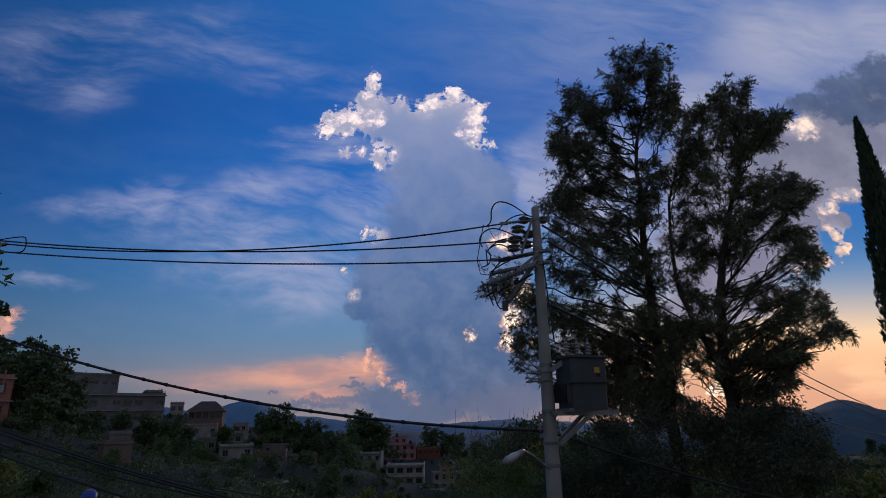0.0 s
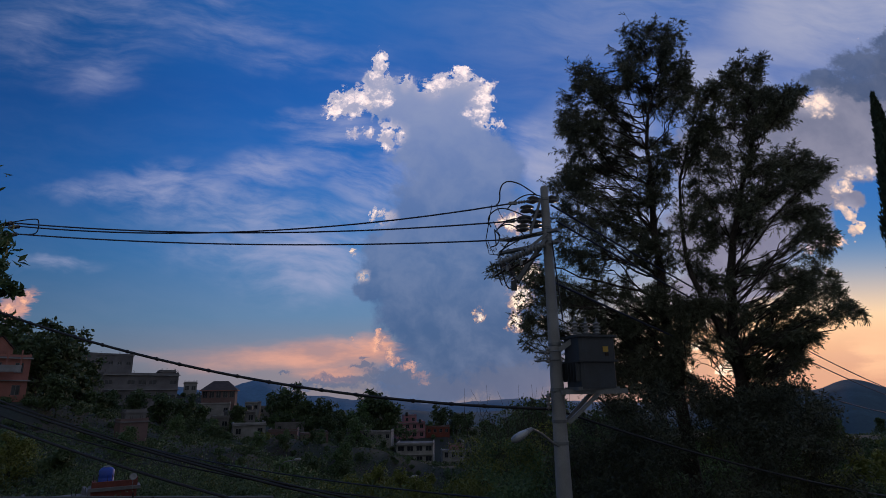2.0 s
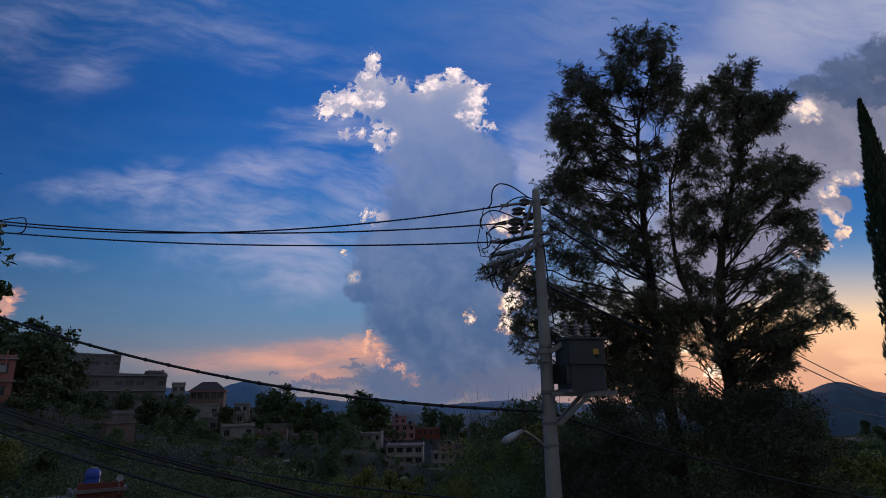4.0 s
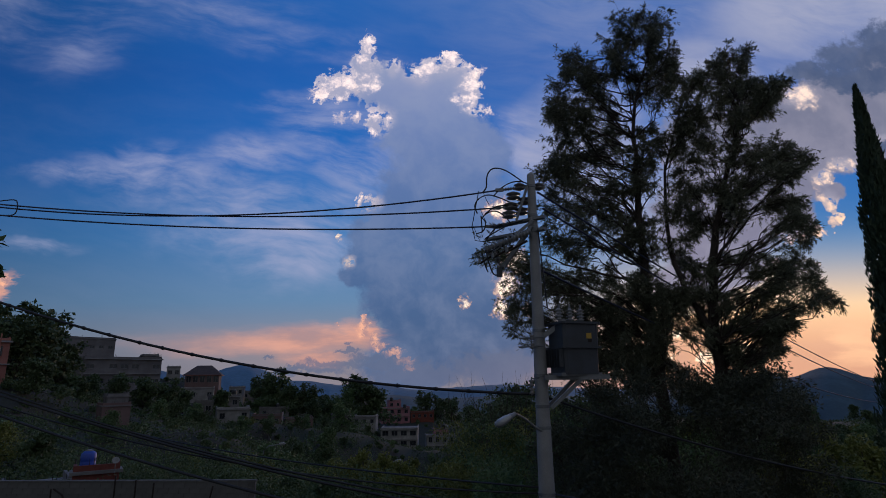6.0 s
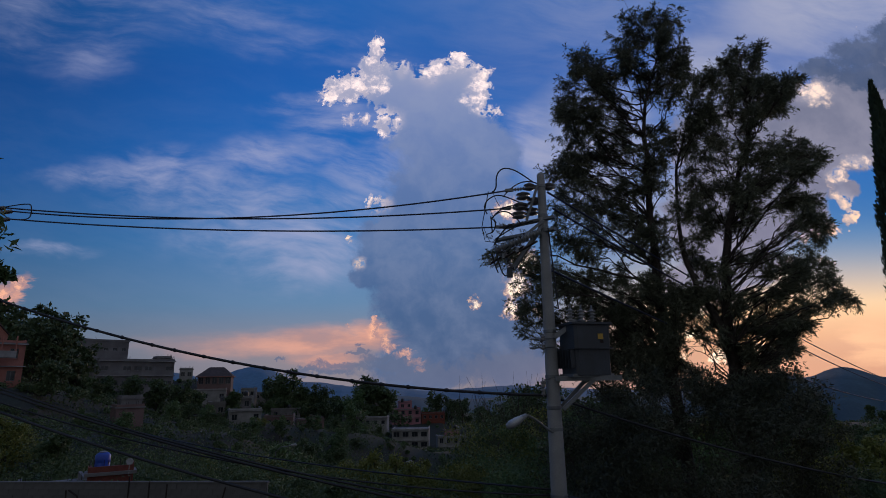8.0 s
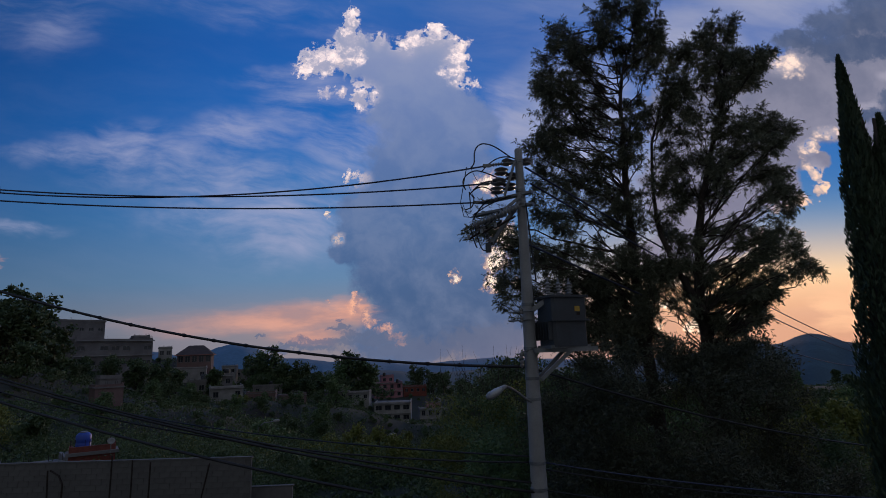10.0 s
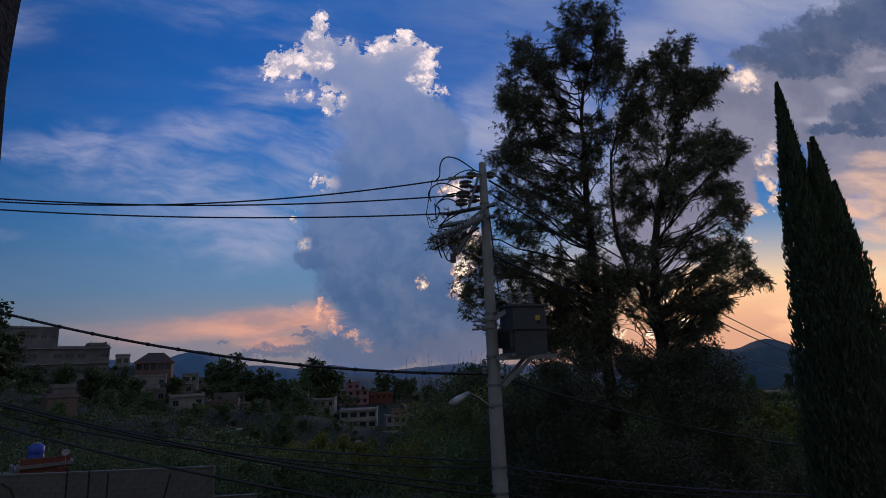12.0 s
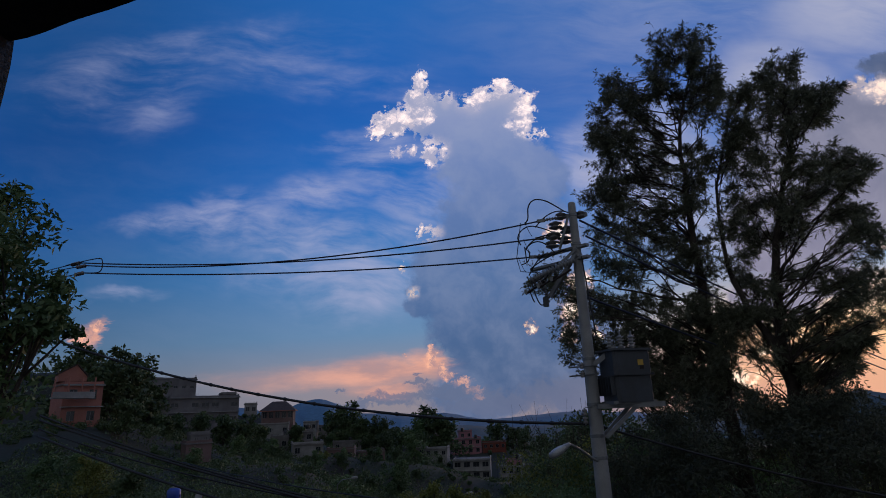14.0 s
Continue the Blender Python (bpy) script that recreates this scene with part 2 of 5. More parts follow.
# a darker, nearer shelf of cloud in front of it, crisp above and soft below
shelf = k.math("ADD", k.blobs(rough_p, SLATE), k.math("MULTIPLY", k.math("SUBTRACT", fine, 0.5), 0.9))
sky = k.mix(k.step(shelf, -0.05, 0.40, 0.0, 0.9), sky, k.mix(k.step(billow, 0.34, 0.68), (0.058, 0.090, 0.182), (0.098, 0.128, 0.222)))
# sky seen through the holes of the tower's torn head
behind = sky
sky = cumulus(sky, TOWER, LIT, CORE, body, k.mix(0.25, body, (0.30, 0.34, 0.48)), k.mix(k.step(v, 0.2, 0.4), (1.05, 0.74, 0.50), (1.08, 0.87, 0.85)))
hole = k.math("ADD", k.blobs(rough_p, GAPS), k.math("MULTIPLY", k.math("SUBTRACT", fine, 0.5), 0.9))
sky = k.mix(k.step(hole, -0.05, 0.30), sky, behind)
scrap = k.math("ADD", k.blobs(rough_p, FRAGS), k.math("MULTIPLY", k.math("SUBTRACT", k.math("ADD", fine, curd), 1.0), 2.0))
sky = k.mix(k.step(scrap, 0.0, 0.8, 0.0, 0.62), sky, k.mix(crisp, (0.50, 0.44, 0.52), (1.10, 0.88, 0.83)))
# low afterglow cloud and the dark puffs under it
flat = k.vec("MULTIPLY", p, (0.45, 1.6, 1.0))
torn_n = k.vec("SUBTRACT", k.noise(flat, 16.0, 6.0, 0.62, colour=True), (0.5, 0.5, 0.5))
flame = k.blobs(k.vec("ADD", p, k.vec("MULTIPLY", torn_n, (0.14, 0.05, 0.0))), PEACH)
grain = k.noise(flat, 17.0, 6.0, 0.55)
sky = k.mix(k.math("MULTIPLY", k.step(flame, -0.55, 0.7), k.math("MULTIPLY", k.step(grain, 0.25, 0.6, 0.6, 1.0), k.math("MAXIMUM", k.step(u, -0.5, -0.2, 0.35, 0.95), k.step(u, -0.65, -0.7)))), sky,
            k.mix(k.step(grain, 0.4, 0.7), (0.48, 0.26, 0.24), (0.78, 0.37, 0.27)))

bars = k.step(k.blobs(k.vec("ADD", p, k.vec("MULTIPLY", torn_n, (0.14, 0.05, 0.0))), STREAKS), -0.3, 0.6)
sky = k.mix(k.math("MULTIPLY", bars, k.step(wisps, 0.32, 0.62, 0.35, 0.95)), sky, k.mix(k.step(v, 0.05, 0.40), (1.0, 0.56, 0.33), (0.70, 0.46, 0.38)))

# its ragged, brighter end
ember = k.math("ADD", k.blobs(rough_p, EMBER), k.math("MULTIPLY", k.math("SUBTRACT", fine, 0.5), 1.1))
sky = k.mix(k.step(ember, -0.05, 0.8, 0.0, 0.85), sky, k.mix(k.step(fine, 0.42, 0.62), (0.34, 0.22, 0.25), (0.95, 0.47, 0.31)))
# lower sun breaking through behind the tree
beam = k.step(k.math("ADD", k.blobs(rough_p, LOWLIT), k.math("MULTIPLY", k.math("SUBTRACT", fine, 0.5), 2.2)), -0.1, 0.75)
sky = k.mix(k.math("MULTIPLY", beam, k.step(fine, 0.35, 0.6, 0.3, 1.0)), sky, k.mix(k.step(beam, 0.3, 0.95), (1.0, 0.52, 0.26), (1.25, 0.98, 0.76)))
sky = k.mix(k.math("MULTIPLY", k.step(k.math("ADD", k.blobs(rough_p, DUSK), k.math("MULTIPLY", k.math("SUBTRACT", fine, 0.5), 1.2)), -0.1, 0.5), 0.75), sky, (0.10, 0.135, 0.235))

# the sky behind the camera is duller, below the horizon the dark ground
back = k.step(xyz.outputs[1], 0.25, -0.4)
sky = k.mix(back, sky, (0.185, 0.20, 0.235))
sky = k.mix(k.step(xyz.outputs[2], -0.02, -0.10), sky, (0.02, 0.025, 0.03))
air = k.add("ShaderNodeTexSky")
air.sky_type, air.sun_disc, air.sun_elevation, air.sun_rotation = "NISHITA", False, radians(4), radians(18)
both = k.mix(1.0, sky, k.mix(1.0, air.outputs[0], (0.001, 0.001, 0.001), "MULTIPLY"), "ADD")
bg = k.add("ShaderNodeBackground")
k.put(bg.inputs[0], both)
bg.inputs[1].default_value = 1.0
k.tree.links.new(bg.outputs[0], k.add("ShaderNodeOutputWorld").inputs[0])

# the low sun, veiled by the cloud bank
sun = new("sun", bpy.data.lights.new("sun", "SUN"))
sun.data.energy, sun.data.angle, sun.data.color = 0.35, radians(12), (1.0, 0.72, 0.5)
sun.matrix_world = look((50 * math.sin(radians(18)), 50 * math.cos(radians(18)), 12), (0, 0, 6))


# ---- materials ----
def material(name, colour, rough=0.8, vary=0.35, scale=3.0, fine=40.0, bump=0.25, metal=0.0, other=None, per_object=0.0, through_light=0.0):
    """A surface with stains at one scale and grain at another; other: the colour of the stains."""
    m = bpy.data.materials.new(name)
    m.use_nodes = True
    n = Nodes(m.node_tree)
    at = n.add("ShaderNodeTexCoord").outputs["Object"]
    big, small = n.noise(at, scale, 5.0, 0.6), n.noise(at, fine, 4.0, 0.6)
    dark = other or tuple(c * (1 - vary) for c in colour)
    col = n.mix(n.step(big, 0.35, 0.68), dark, colour)
    col = n.mix(n.step(small, 0.3, 0.7, 0.0, 0.35), col, tuple(c * 0.55 for c in colour))
    if per_object:
        pick = n.add("ShaderNodeObjectInfo").outputs["Random"]
        col = n.mix(n.math("MULTIPLY", pick, per_object), col, tuple(c * 0.4 for c in colour))
    b = n.add("ShaderNodeBsdfPrincipled")
    n.put(b.inputs["Base Color"], col)
    n.put(b.inputs["Roughness"], n.step(small, 0.2, 0.8, max(rough - 0.12, 0.05), min(rough + 0.1, 1.0)))
    b.inputs["Metallic"].default_value = metal
    bm_ = n.add("ShaderNodeBump")
    bm_.inputs["Strength"].default_value = bump
    bm_.inputs["Distance"].default_value = 0.02
    n.put(bm_.inputs["Height"], small)
    n.put(b.inputs["Normal"], bm_.outputs[0])
    shader = b.outputs[0]
    if through_light:
        t, mx = n.add("ShaderNodeBsdfTranslucent"), n.add("ShaderNodeMixShader")
        n.put(t.inputs[0], col)
        mx.inputs[0].default_value = through_light
        n.put(mx.inputs[1], shader)
        n.put(mx.inputs[2], t.outputs[0])
        shader = mx.outputs[0]
    n.put(n.add("ShaderNodeOutputMaterial").inputs[0], shader)
    return m


def leaves(name, colour, vary):
    """Foliage whose leaves differ one by one."""
    m = bpy.data.materials.new(name)
    m.use_nodes = True
    n = Nodes(m.node_tree)
    one = n.add("ShaderNodeNewGeometry").outputs["Random Per Island"]
    big = n.noise(n.add("ShaderNodeTexCoord").outputs["Object"], 0.8, 3.0)
    col = n.mix(one, colour, vary)
    col = n.mix(n.step(big, 0.35, 0.65, 0.0, 0.45), col, tuple(c * 0.5 for c in colour))
    col = n.mix(n.math("MULTIPLY", n.add("ShaderNodeObjectInfo").outputs["Random"], 0.45), col, tuple(c * 0.45 for c in vary))
    b, t, mx = n.add("ShaderNodeBsdfPrincipled"), n.add("ShaderNodeBsdfTranslucent"), n.add("ShaderNodeMixShader")
    n.put(b.inputs["Base Color"], col)
    b.inputs["Roughness"].default_value = 0.65
    n.put(t.inputs[0], col)
    mx.inputs[0].default_value = 0.18
    n.put(mx.inputs[1], b.outputs[0])
    n.put(mx.inputs[2], t.outputs[0])
    n.put(n.add("ShaderNodeOutputMaterial").inputs[0], mx.outputs[0])
    return m


CONCRETE = material("spun concrete", (0.33, 0.33, 0.33), 0.85, 0.25, 1.6, 60.0, 0.35)
BLOCK = material("grey block", (0.145, 0.142, 0.142), 0.9, 0.3, 1.2, 45.0, 0.4, per_object=0.25)
MORTAR = material("mortar", (0.13, 0.127, 0.125), 0.95, 0.3, 4.0, 50.0, 0.3)
STEEL = material("galvanised steel", (0.24, 0.25, 0.26), 0.5, 0.3, 6.0, 60.0, 0.15, 0.6)
TANK_PAINT = material("grey tank paint", (0.045, 0.055, 0.070), 0.5, 0.3, 2.5, 50.0, 0.12, other=(0.034, 0.038, 0.045))
RUST = material("rusty steel", (0.035, 0.024, 0.019), 0.9, 0.5, 9.0, 60.0, 0.4)
PORCELAIN = material("glazed porcelain", (0.20, 0.19, 0.19), 0.25, 0.2, 8.0, 60.0, 0.05)
PALE_PORCELAIN = material("pale porcelain", (0.28, 0.285, 0.29), 0.3, 0.2, 8.0, 60.0, 0.05)
RUBBER = material("black cable sheath", (0.016, 0.016, 0.02), 0.6, 0.3, 6.0, 60.0, 0.1)
BLUE_WIRE = material("weathered aluminium wire", (0.05, 0.06, 0.11), 0.5, 0.3, 6.0, 60.0, 0.1, 0.3)
YELLOW = material("yellow sticker", (0.55, 0.34, 0.05), 0.6, 0.2, 9.0, 60.0, 0.05)
LENS = material("lamp glass", (0.45, 0.45, 0.44), 0.2, 0.1, 9.0, 60.0, 0.02)
BARK = material("grey brown bark", (0.07, 0.055, 0.045), 0.95, 0.5, 5.0, 30.0, 0.8)
NEEDLES = leaves("casuarina needles", (0.125, 0.140, 0.092), (0.205, 0.215, 0.135))
UNDERWOOD = leaves("dark understorey leaves", (0.060, 0.072, 0.046), (0.098, 0.110, 0.068))
CYPRESS = leaves("cypress scales", (0.046, 0.080, 0.042), (0.080, 0.115, 0.058))
BROAD = leaves("broad leaves", (0.085, 0.155, 0.055), (0.135, 0.210, 0.080))
SCRUB = leaves("scrub leaves", (0.060, 0.105, 0.040), (0.102, 0.145, 0.056))
OLIVE = leaves("yellow green leaves", (0.150, 0.190, 0.036), (0.230, 0.240, 0.052))
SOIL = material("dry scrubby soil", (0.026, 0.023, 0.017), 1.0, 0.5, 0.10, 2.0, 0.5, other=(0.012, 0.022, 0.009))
# distance haze is painted into both hill colours, as blue over the woods
HILL = material("wooded hill in haze blue", (0.045, 0.095, 0.125), 1.0, 0.35, 0.012, 0.2, 0.5)
FAR_HILL = material("far hill with painted haze", (0.085, 0.185, 0.29), 1.0, 0.2, 0.004, 0.05, 0.3)
ASPHALT = material("asphalt", (0.05, 0.05, 0.052), 0.9, 0.3, 0.8, 40.0, 0.3)
GREY_WALL = material("bare grey plaster", (0.215, 0.205, 0.205), 0.9, 0.45, 0.35, 8.0, 0.2, per_object=0.2)
WHITE_WALL = material("whitewashed plaster", (0.36, 0.355, 0.35), 0.9, 0.45, 0.4, 8.0, 0.2, per_object=0.2)
PINK_WALL = material("pink painted plaster", (0.43, 0.20, 0.24), 0.85, 0.25, 0.4, 8.0, 0.2)
ORANGE_WALL = material("orange red painted plaster", (0.40, 0.165, 0.125), 0.85, 0.25, 0.4, 8.0, 0.2)
ROSE_WALL = material("dusty rose plaster", (0.20, 0.13, 0.125), 0.9, 0.3, 0.5, 8.0, 0.2)
BRICK_RED = material("red clay brick", (0.20, 0.055, 0.04), 0.9, 0.35, 2.0, 20.0, 0.3)
TILE_DARK = material("weathered brown roof tiles", (0.085, 0.06, 0.055), 0.9, 0.4, 1.0, 12.0, 0.3)
TILE_RED = material("red roof tiles", (0.26, 0.07, 0.05), 0.85, 0.3, 1.0, 12.0, 0.3)
BLUE_PLASTIC = material("blue plastic", (0.02, 0.07, 0.42), 0.45, 0.2, 2.0, 30.0, 0.05)
BLACK_PLASTIC = material("black plastic", (0.02, 0.02, 0.02), 0.5, 0.2, 2.0, 30.0, 0.05)
GLASS = material("dark window glass", (0.03, 0.035, 0.045), 0.12, 0.2, 1.0, 20.0, 0.02)
PLASTER = material("rough brown plaster", (0.10, 0.085, 0.075), 0.95, 0.4, 6.0, 45.0, 0.8)
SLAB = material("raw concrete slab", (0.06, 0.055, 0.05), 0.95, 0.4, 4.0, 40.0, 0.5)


# ---- mesh helpers ----
class Shape:
    """Collects faces for one mesh."""

    def __init__(self):
        self.v, self.f = [], []

    def face_set(self, verts, faces):
        o = len(self.v)
        self.v += [tuple(q) for q in verts]
        self.f += [tuple(i + o for i in f) for f in faces]
        return self

    def box(self, x, y, z, sx, sy, sz, m=None, chamfer=0.0):
        """A box with its middle at x, y, z; chamfer cuts its upright edges."""
        c = min(chamfer, sx * 0.4, sy * 0.4)
        hx, hy, hz = sx / 2, sy / 2, sz / 2
        ring = ([(-hx + c, -hy), (hx - c, -hy), (hx, -hy + c), (hx, hy - c), (hx - c, hy), (-hx + c, hy), (-hx, hy - c), (-hx, -hy + c)]
                if c else [(-hx, -hy), (hx, -hy), (hx, hy), (-hx, hy)])
        n = len(ring)
        vs = [Vector((x + a, y + b, z + h)) for h in (-hz, hz) for a, b in ring]
        if m is not None:
            vs = [m @ q for q in vs]
        return self.face_set(vs, [tuple(range(n - 1, -1, -1)), tuple(range(n, 2 * n))] + [(i, (i + 1) % n, n + (i + 1) % n, n + i) for i in range(n)])

    def tube(self, points, radii, n=8):
        pts = [Vector(tuple(q)) for q in points]
        if not isinstance(radii, (list, tuple)):
            radii = [radii] * len(pts)
        rings, last = [], None
        for i, q in enumerate(pts):
            d = (pts[min(i + 1, len(pts) - 1)] - pts[max(i - 1, 0)]).normalized()
            if last is None:
                last = d.orthogonal().normalized()
            side = (last - d * last.dot(d))
            side = side.normalized() if side.length > 1e-6 else d.orthogonal().normalized()
            last, up = side, d.cross(side)
            rings += [q + float(radii[i]) * (math.cos(2 * math.pi * j / n) * side + math.sin(2 * math.pi * j / n) * up) for j in range(n)]
        faces = [(i * n + j, i * n + (j + 1) % n, (i + 1) * n + (j + 1) % n, (i + 1) * n + j) for i in range(len(pts) - 1) for j in range(n)]
        return self.face_set(rings, faces + [tuple(range(n - 1, -1, -1)), tuple(range((len(pts) - 1) * n, len(pts) * n))])

    def lathe(self, profile, m, n=14):
        """A turned form: rows of radius and height, about m's z axis."""
        vs = [m @ Vector((r * math.cos(2 * math.pi * j / n), r * math.sin(2 * math.pi * j / n), h)) for r, h in profile for j in range(n)]
        faces = [(i * n + j, i * n + (j + 1) % n, (i + 1) * n + (j + 1) % n, (i + 1) * n + j) for i in range(len(profile) - 1) for j in range(n)]
        return self.face_set(vs, faces + [tuple(range(n - 1, -1, -1)), tuple(range((len(profile) - 1) * n, len(profile) * n))])

    def mesh(self, name, mat, smooth=False):
        me = bpy.data.meshes.new(name)
        me.from_pydata(self.v, [], self.f)
        me.materials.append(mat)
        if smooth:
            me.polygons.foreach_set("use_smooth", [True] * len(me.polygons))
        me.update()
        return me


def part(name, shape, mat, parent=None, label="", smooth=False):
    ob = new(name, shape.mesh(name, mat, smooth) if isinstance(shape, Shape) else shape)
    ob.parent = parent
    if label:
        tagged(ob, label)
    return ob


def thing(name, m, label, category, group=""):
    ob = new(name)
    ob.empty_display_size = 0.2
    ob.matrix_world = m
    return tagged(ob, label, category, group)


def bearing(az, d, z=0.0):
    """The place d metres from the first eye point at a bearing (degrees, to the right of ahead)."""
    return Vector((d * math.sin(radians(az)), d * math.cos(radians(az)), z))


def height(el, d):
    """The height over the street at which a thing d metres off shows el degrees over the horizon."""
    return EYE + d * math.tan(radians(el))


def quads(name, centres, along, wide, mat):
    """Many four-cornered leaves: arrays of middles, half length and half width vectors; each a bent kite."""
    n = len(centres)
    bend = np.cross(along, wide)
    bend *= 0.25 * np.linalg.norm(along, axis=1, keepdims=True) / (np.linalg.norm(bend, axis=1, keepdims=True) + 1e-9)
    vs = np.stack([centres - along, centres + wide + bend, centres + along, centres - wide + bend], 1).reshape(-1, 3)
    me = bpy.data.meshes.new(name)
    me.vertices.add(4 * n)
    me.vertices.foreach_set("co", vs.ravel())
    me.loops.add(4 * n)
    me.loops.foreach_set("vertex_index", np.arange(4 * n))
    me.polygons.add(n)
    me.polygons.foreach_set("loop_start", np.arange(0, 4 * n, 4))
    me.materials.append(mat)
    me.update(calc_edges=True)
    return me


def unit(v):
    return v / (np.linalg.norm(v, axis=1, keepdims=True) + 1e-9)


# ---- land ----
HOUSES_AT = [(-29.9, 36, -0.7), (-33.6, 38, -1.2)]
# bearing, distance and height of the ground, smoothed between
NEAR_LAND = [(0, 0, 0.0), (10, 11, 0.0), (-35, 14, 0.2), (38, 10, 0.0), (-17, 26, -0.5), (-32, 45, -0.8), (-29, 80, 1.0), (-39, 88, 6.5), (-30, 125, 7.0), (-38, 200, 22.0), (1, 185, -15.0), (16, 150, -14.0), (30, 150, -11.0), (5, 58, -8.0), (25, 50, -4.0), (-15, 60, -6.0), (-12, 110, -11.0), (-4, 115, -16.0), (2, 120, -17.0)]
FAR_LAND = [(-4, 75, -11.0), (9, 90, -13.0), (0, 400, -24.0), (30, 400, -30.0), (-20, 400, 0.0), (180, 60, 3.0), (90, 60, 0.0), (-90, 60, 6.0)]
TERRACES = [(-38.4, 88, 6.2), (-28.8, 122, 5.6), (-24.8, 165, 7.8), (-22.7, 146, 2.5), (-20.2, 134, -1.9), (-22.1, 128, -0.1), (-19.5, 120, -1.3), (-25.7, 118, -0.3), (-29.0, 80, 1.0), (-16.5, 140, -3.7), (-13.6, 146, -4.9), (-15.9, 175, -3.4), (-9.3, 160, -5.1), (-7.4, 170, -6.2), (-4.4, 205, -8.2), (-1.7, 206, -7.0), (-4.0, 165, -14.8), (3.5, 215, -12.6)]
LAND = NEAR_LAND + FAR_LAND + TERRACES + HOUSES_AT
land_xy = np.array([bearing(a, d)[:2] for a, d, z in LAND])
land_z = np.array([z for a, d, z in LAND])


def ground(x, y):
    q = np.stack([np.asarray(x, float), np.asarray(y, float)], -1)
    d2 = ((q[..., None, :] - land_xy) ** 2).sum(-1)
    r = np.hypot(q[..., 0], q[..., 1])
    w = 1.0 / (d2 + (2.0 + 0.03 * r[..., None]) ** 2) ** 2.0
    z = (w * land_z).sum(-1) / w.sum(-1)
    s = np.clip((r - 300) / 800, 0, 1)
    z = z * (1 - s) + s * -105.0
    return z + np.clip((r - 25) / 100, 0, 1) * (np.sin(q[..., 0] / 9.0 + 1.3) * np.sin(q[..., 1] / 11.0) * 0.7)


def spot(az, d, sink=0.0):
    q = bearing(az, d)
    return Vector((q.x, q.y, float(ground(q.x, q.y)) - sink))


radii = np.concatenate([np.linspace(0, 60, 31), np.geomspace(64, 4600, 70)])
turns = np.radians(np.concatenate([np.linspace(-60, 60, 121), np.linspace(66, 294, 39)]))
s = Shape()
rr, aa = np.meshgrid(radii, turns, indexing="ij")
gx, gy = rr * np.sin(aa), rr * np.cos(aa)
gz = ground(gx, gy)
nt = len(turns)
s.face_set(np.stack([gx, gy, gz], -1).reshape(-1, 3).tolist(),
           [(i * nt + (j + 1) % nt, i * nt + j, (i + 1) * nt + j, (i + 1) * nt + (j + 1) % nt) for i in range(len(radii) - 1) for j in range(nt)])
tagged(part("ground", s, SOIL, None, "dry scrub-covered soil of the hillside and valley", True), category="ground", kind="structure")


def ridge(name, label, az0, az1, d, crest, foot, mat, deep):
    """A far hill: a sheet of slope from its foot up to an uneven crest and down behind."""
    n = 160
    s = Shape()
    rows_ = []
    for i in range(n + 1):
        az = az0 + (az1 - az0) * i / n
        top = height(crest(az) + 0.10 * noise.noise((az * 0.9, d * 0.01, 0)) + 0.035 * noise.noise((az * 6, d, 0)), d)
        low = height(foot, d * 0.72)
        rows_.append([bearing(az, d * 0.62, low - 60), bearing(az, d * 0.72, low), bearing(az + 0.4 * math.sin(az * 2), d * 0.84, low + (top - low) * (0.42 + 0.12 * math.sin(az * 1.7))),
                      bearing(az, d * 0.93, low + (top - low) * 0.8), bearing(az, d, top), bearing(az, d + deep, low)])
    m = len(rows_[0])
    s.face_set([q for r in rows_ for q in r], [(i * m + j, (i + 1) * m + j, (i + 1) * m + j + 1, i * m + j + 1) for i in range(n) for j in range(m - 1)])
    return tagged(part(name, s, mat, None, label, True), category="hill", kind="structure")


def bump_at(az, mid, wide, high):
    return high * math.exp(-((az - mid) / wide) ** 2)


# no haze in the air here: the blue veil sits in the hill materials
ridge("backdrop_hill", "wooded hill on the horizon, coloured dark blue for haze", 22, 60, 1500,
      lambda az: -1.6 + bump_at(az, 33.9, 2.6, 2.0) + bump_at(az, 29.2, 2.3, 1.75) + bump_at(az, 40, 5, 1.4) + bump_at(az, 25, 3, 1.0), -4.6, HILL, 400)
ridge("backdrop_hill", "pale blue hills across the valley, haze put into their colour", -32, 26, 3300,
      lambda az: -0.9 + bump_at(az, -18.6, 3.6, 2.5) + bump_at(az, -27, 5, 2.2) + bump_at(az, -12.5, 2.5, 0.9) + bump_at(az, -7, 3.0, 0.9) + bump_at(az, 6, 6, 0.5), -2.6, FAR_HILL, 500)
ridge("backdrop_hill", "low wooded ridge in the valley, haze put into its colour", -30, 32, 1900, lambda az: -1.75 + bump_at(az, -8, 6, 0.7) + bump_at(az, 8, 5, 0.4) + bump_at(az, 22, 6, 0.6), -3.6, HILL, 300)

# the street below the terrace
s = Shape()
s.face_set([(x, y, float(ground(x, y)) + 0.05) for y in (6.0, 9.6) for x in np.linspace(-30, 30, 41)], [(i, i + 1, 42 + i, 41 + i) for i in range(40)])
s.face_set([(x, y, float(ground(x, y)) - 0.3) for y in (6.0, 9.6) for x in np.linspace(-30, 30, 41)], [(41 + i, 42 + i, i + 1, i) for i in range(40)])
tagged(part("road", s, ASPHALT, None, "narrow asphalt street below the terrace"), category="road", kind="structure")


# ---- the pole with its transformer ----
POLE = bearing(10.0, 11.0)


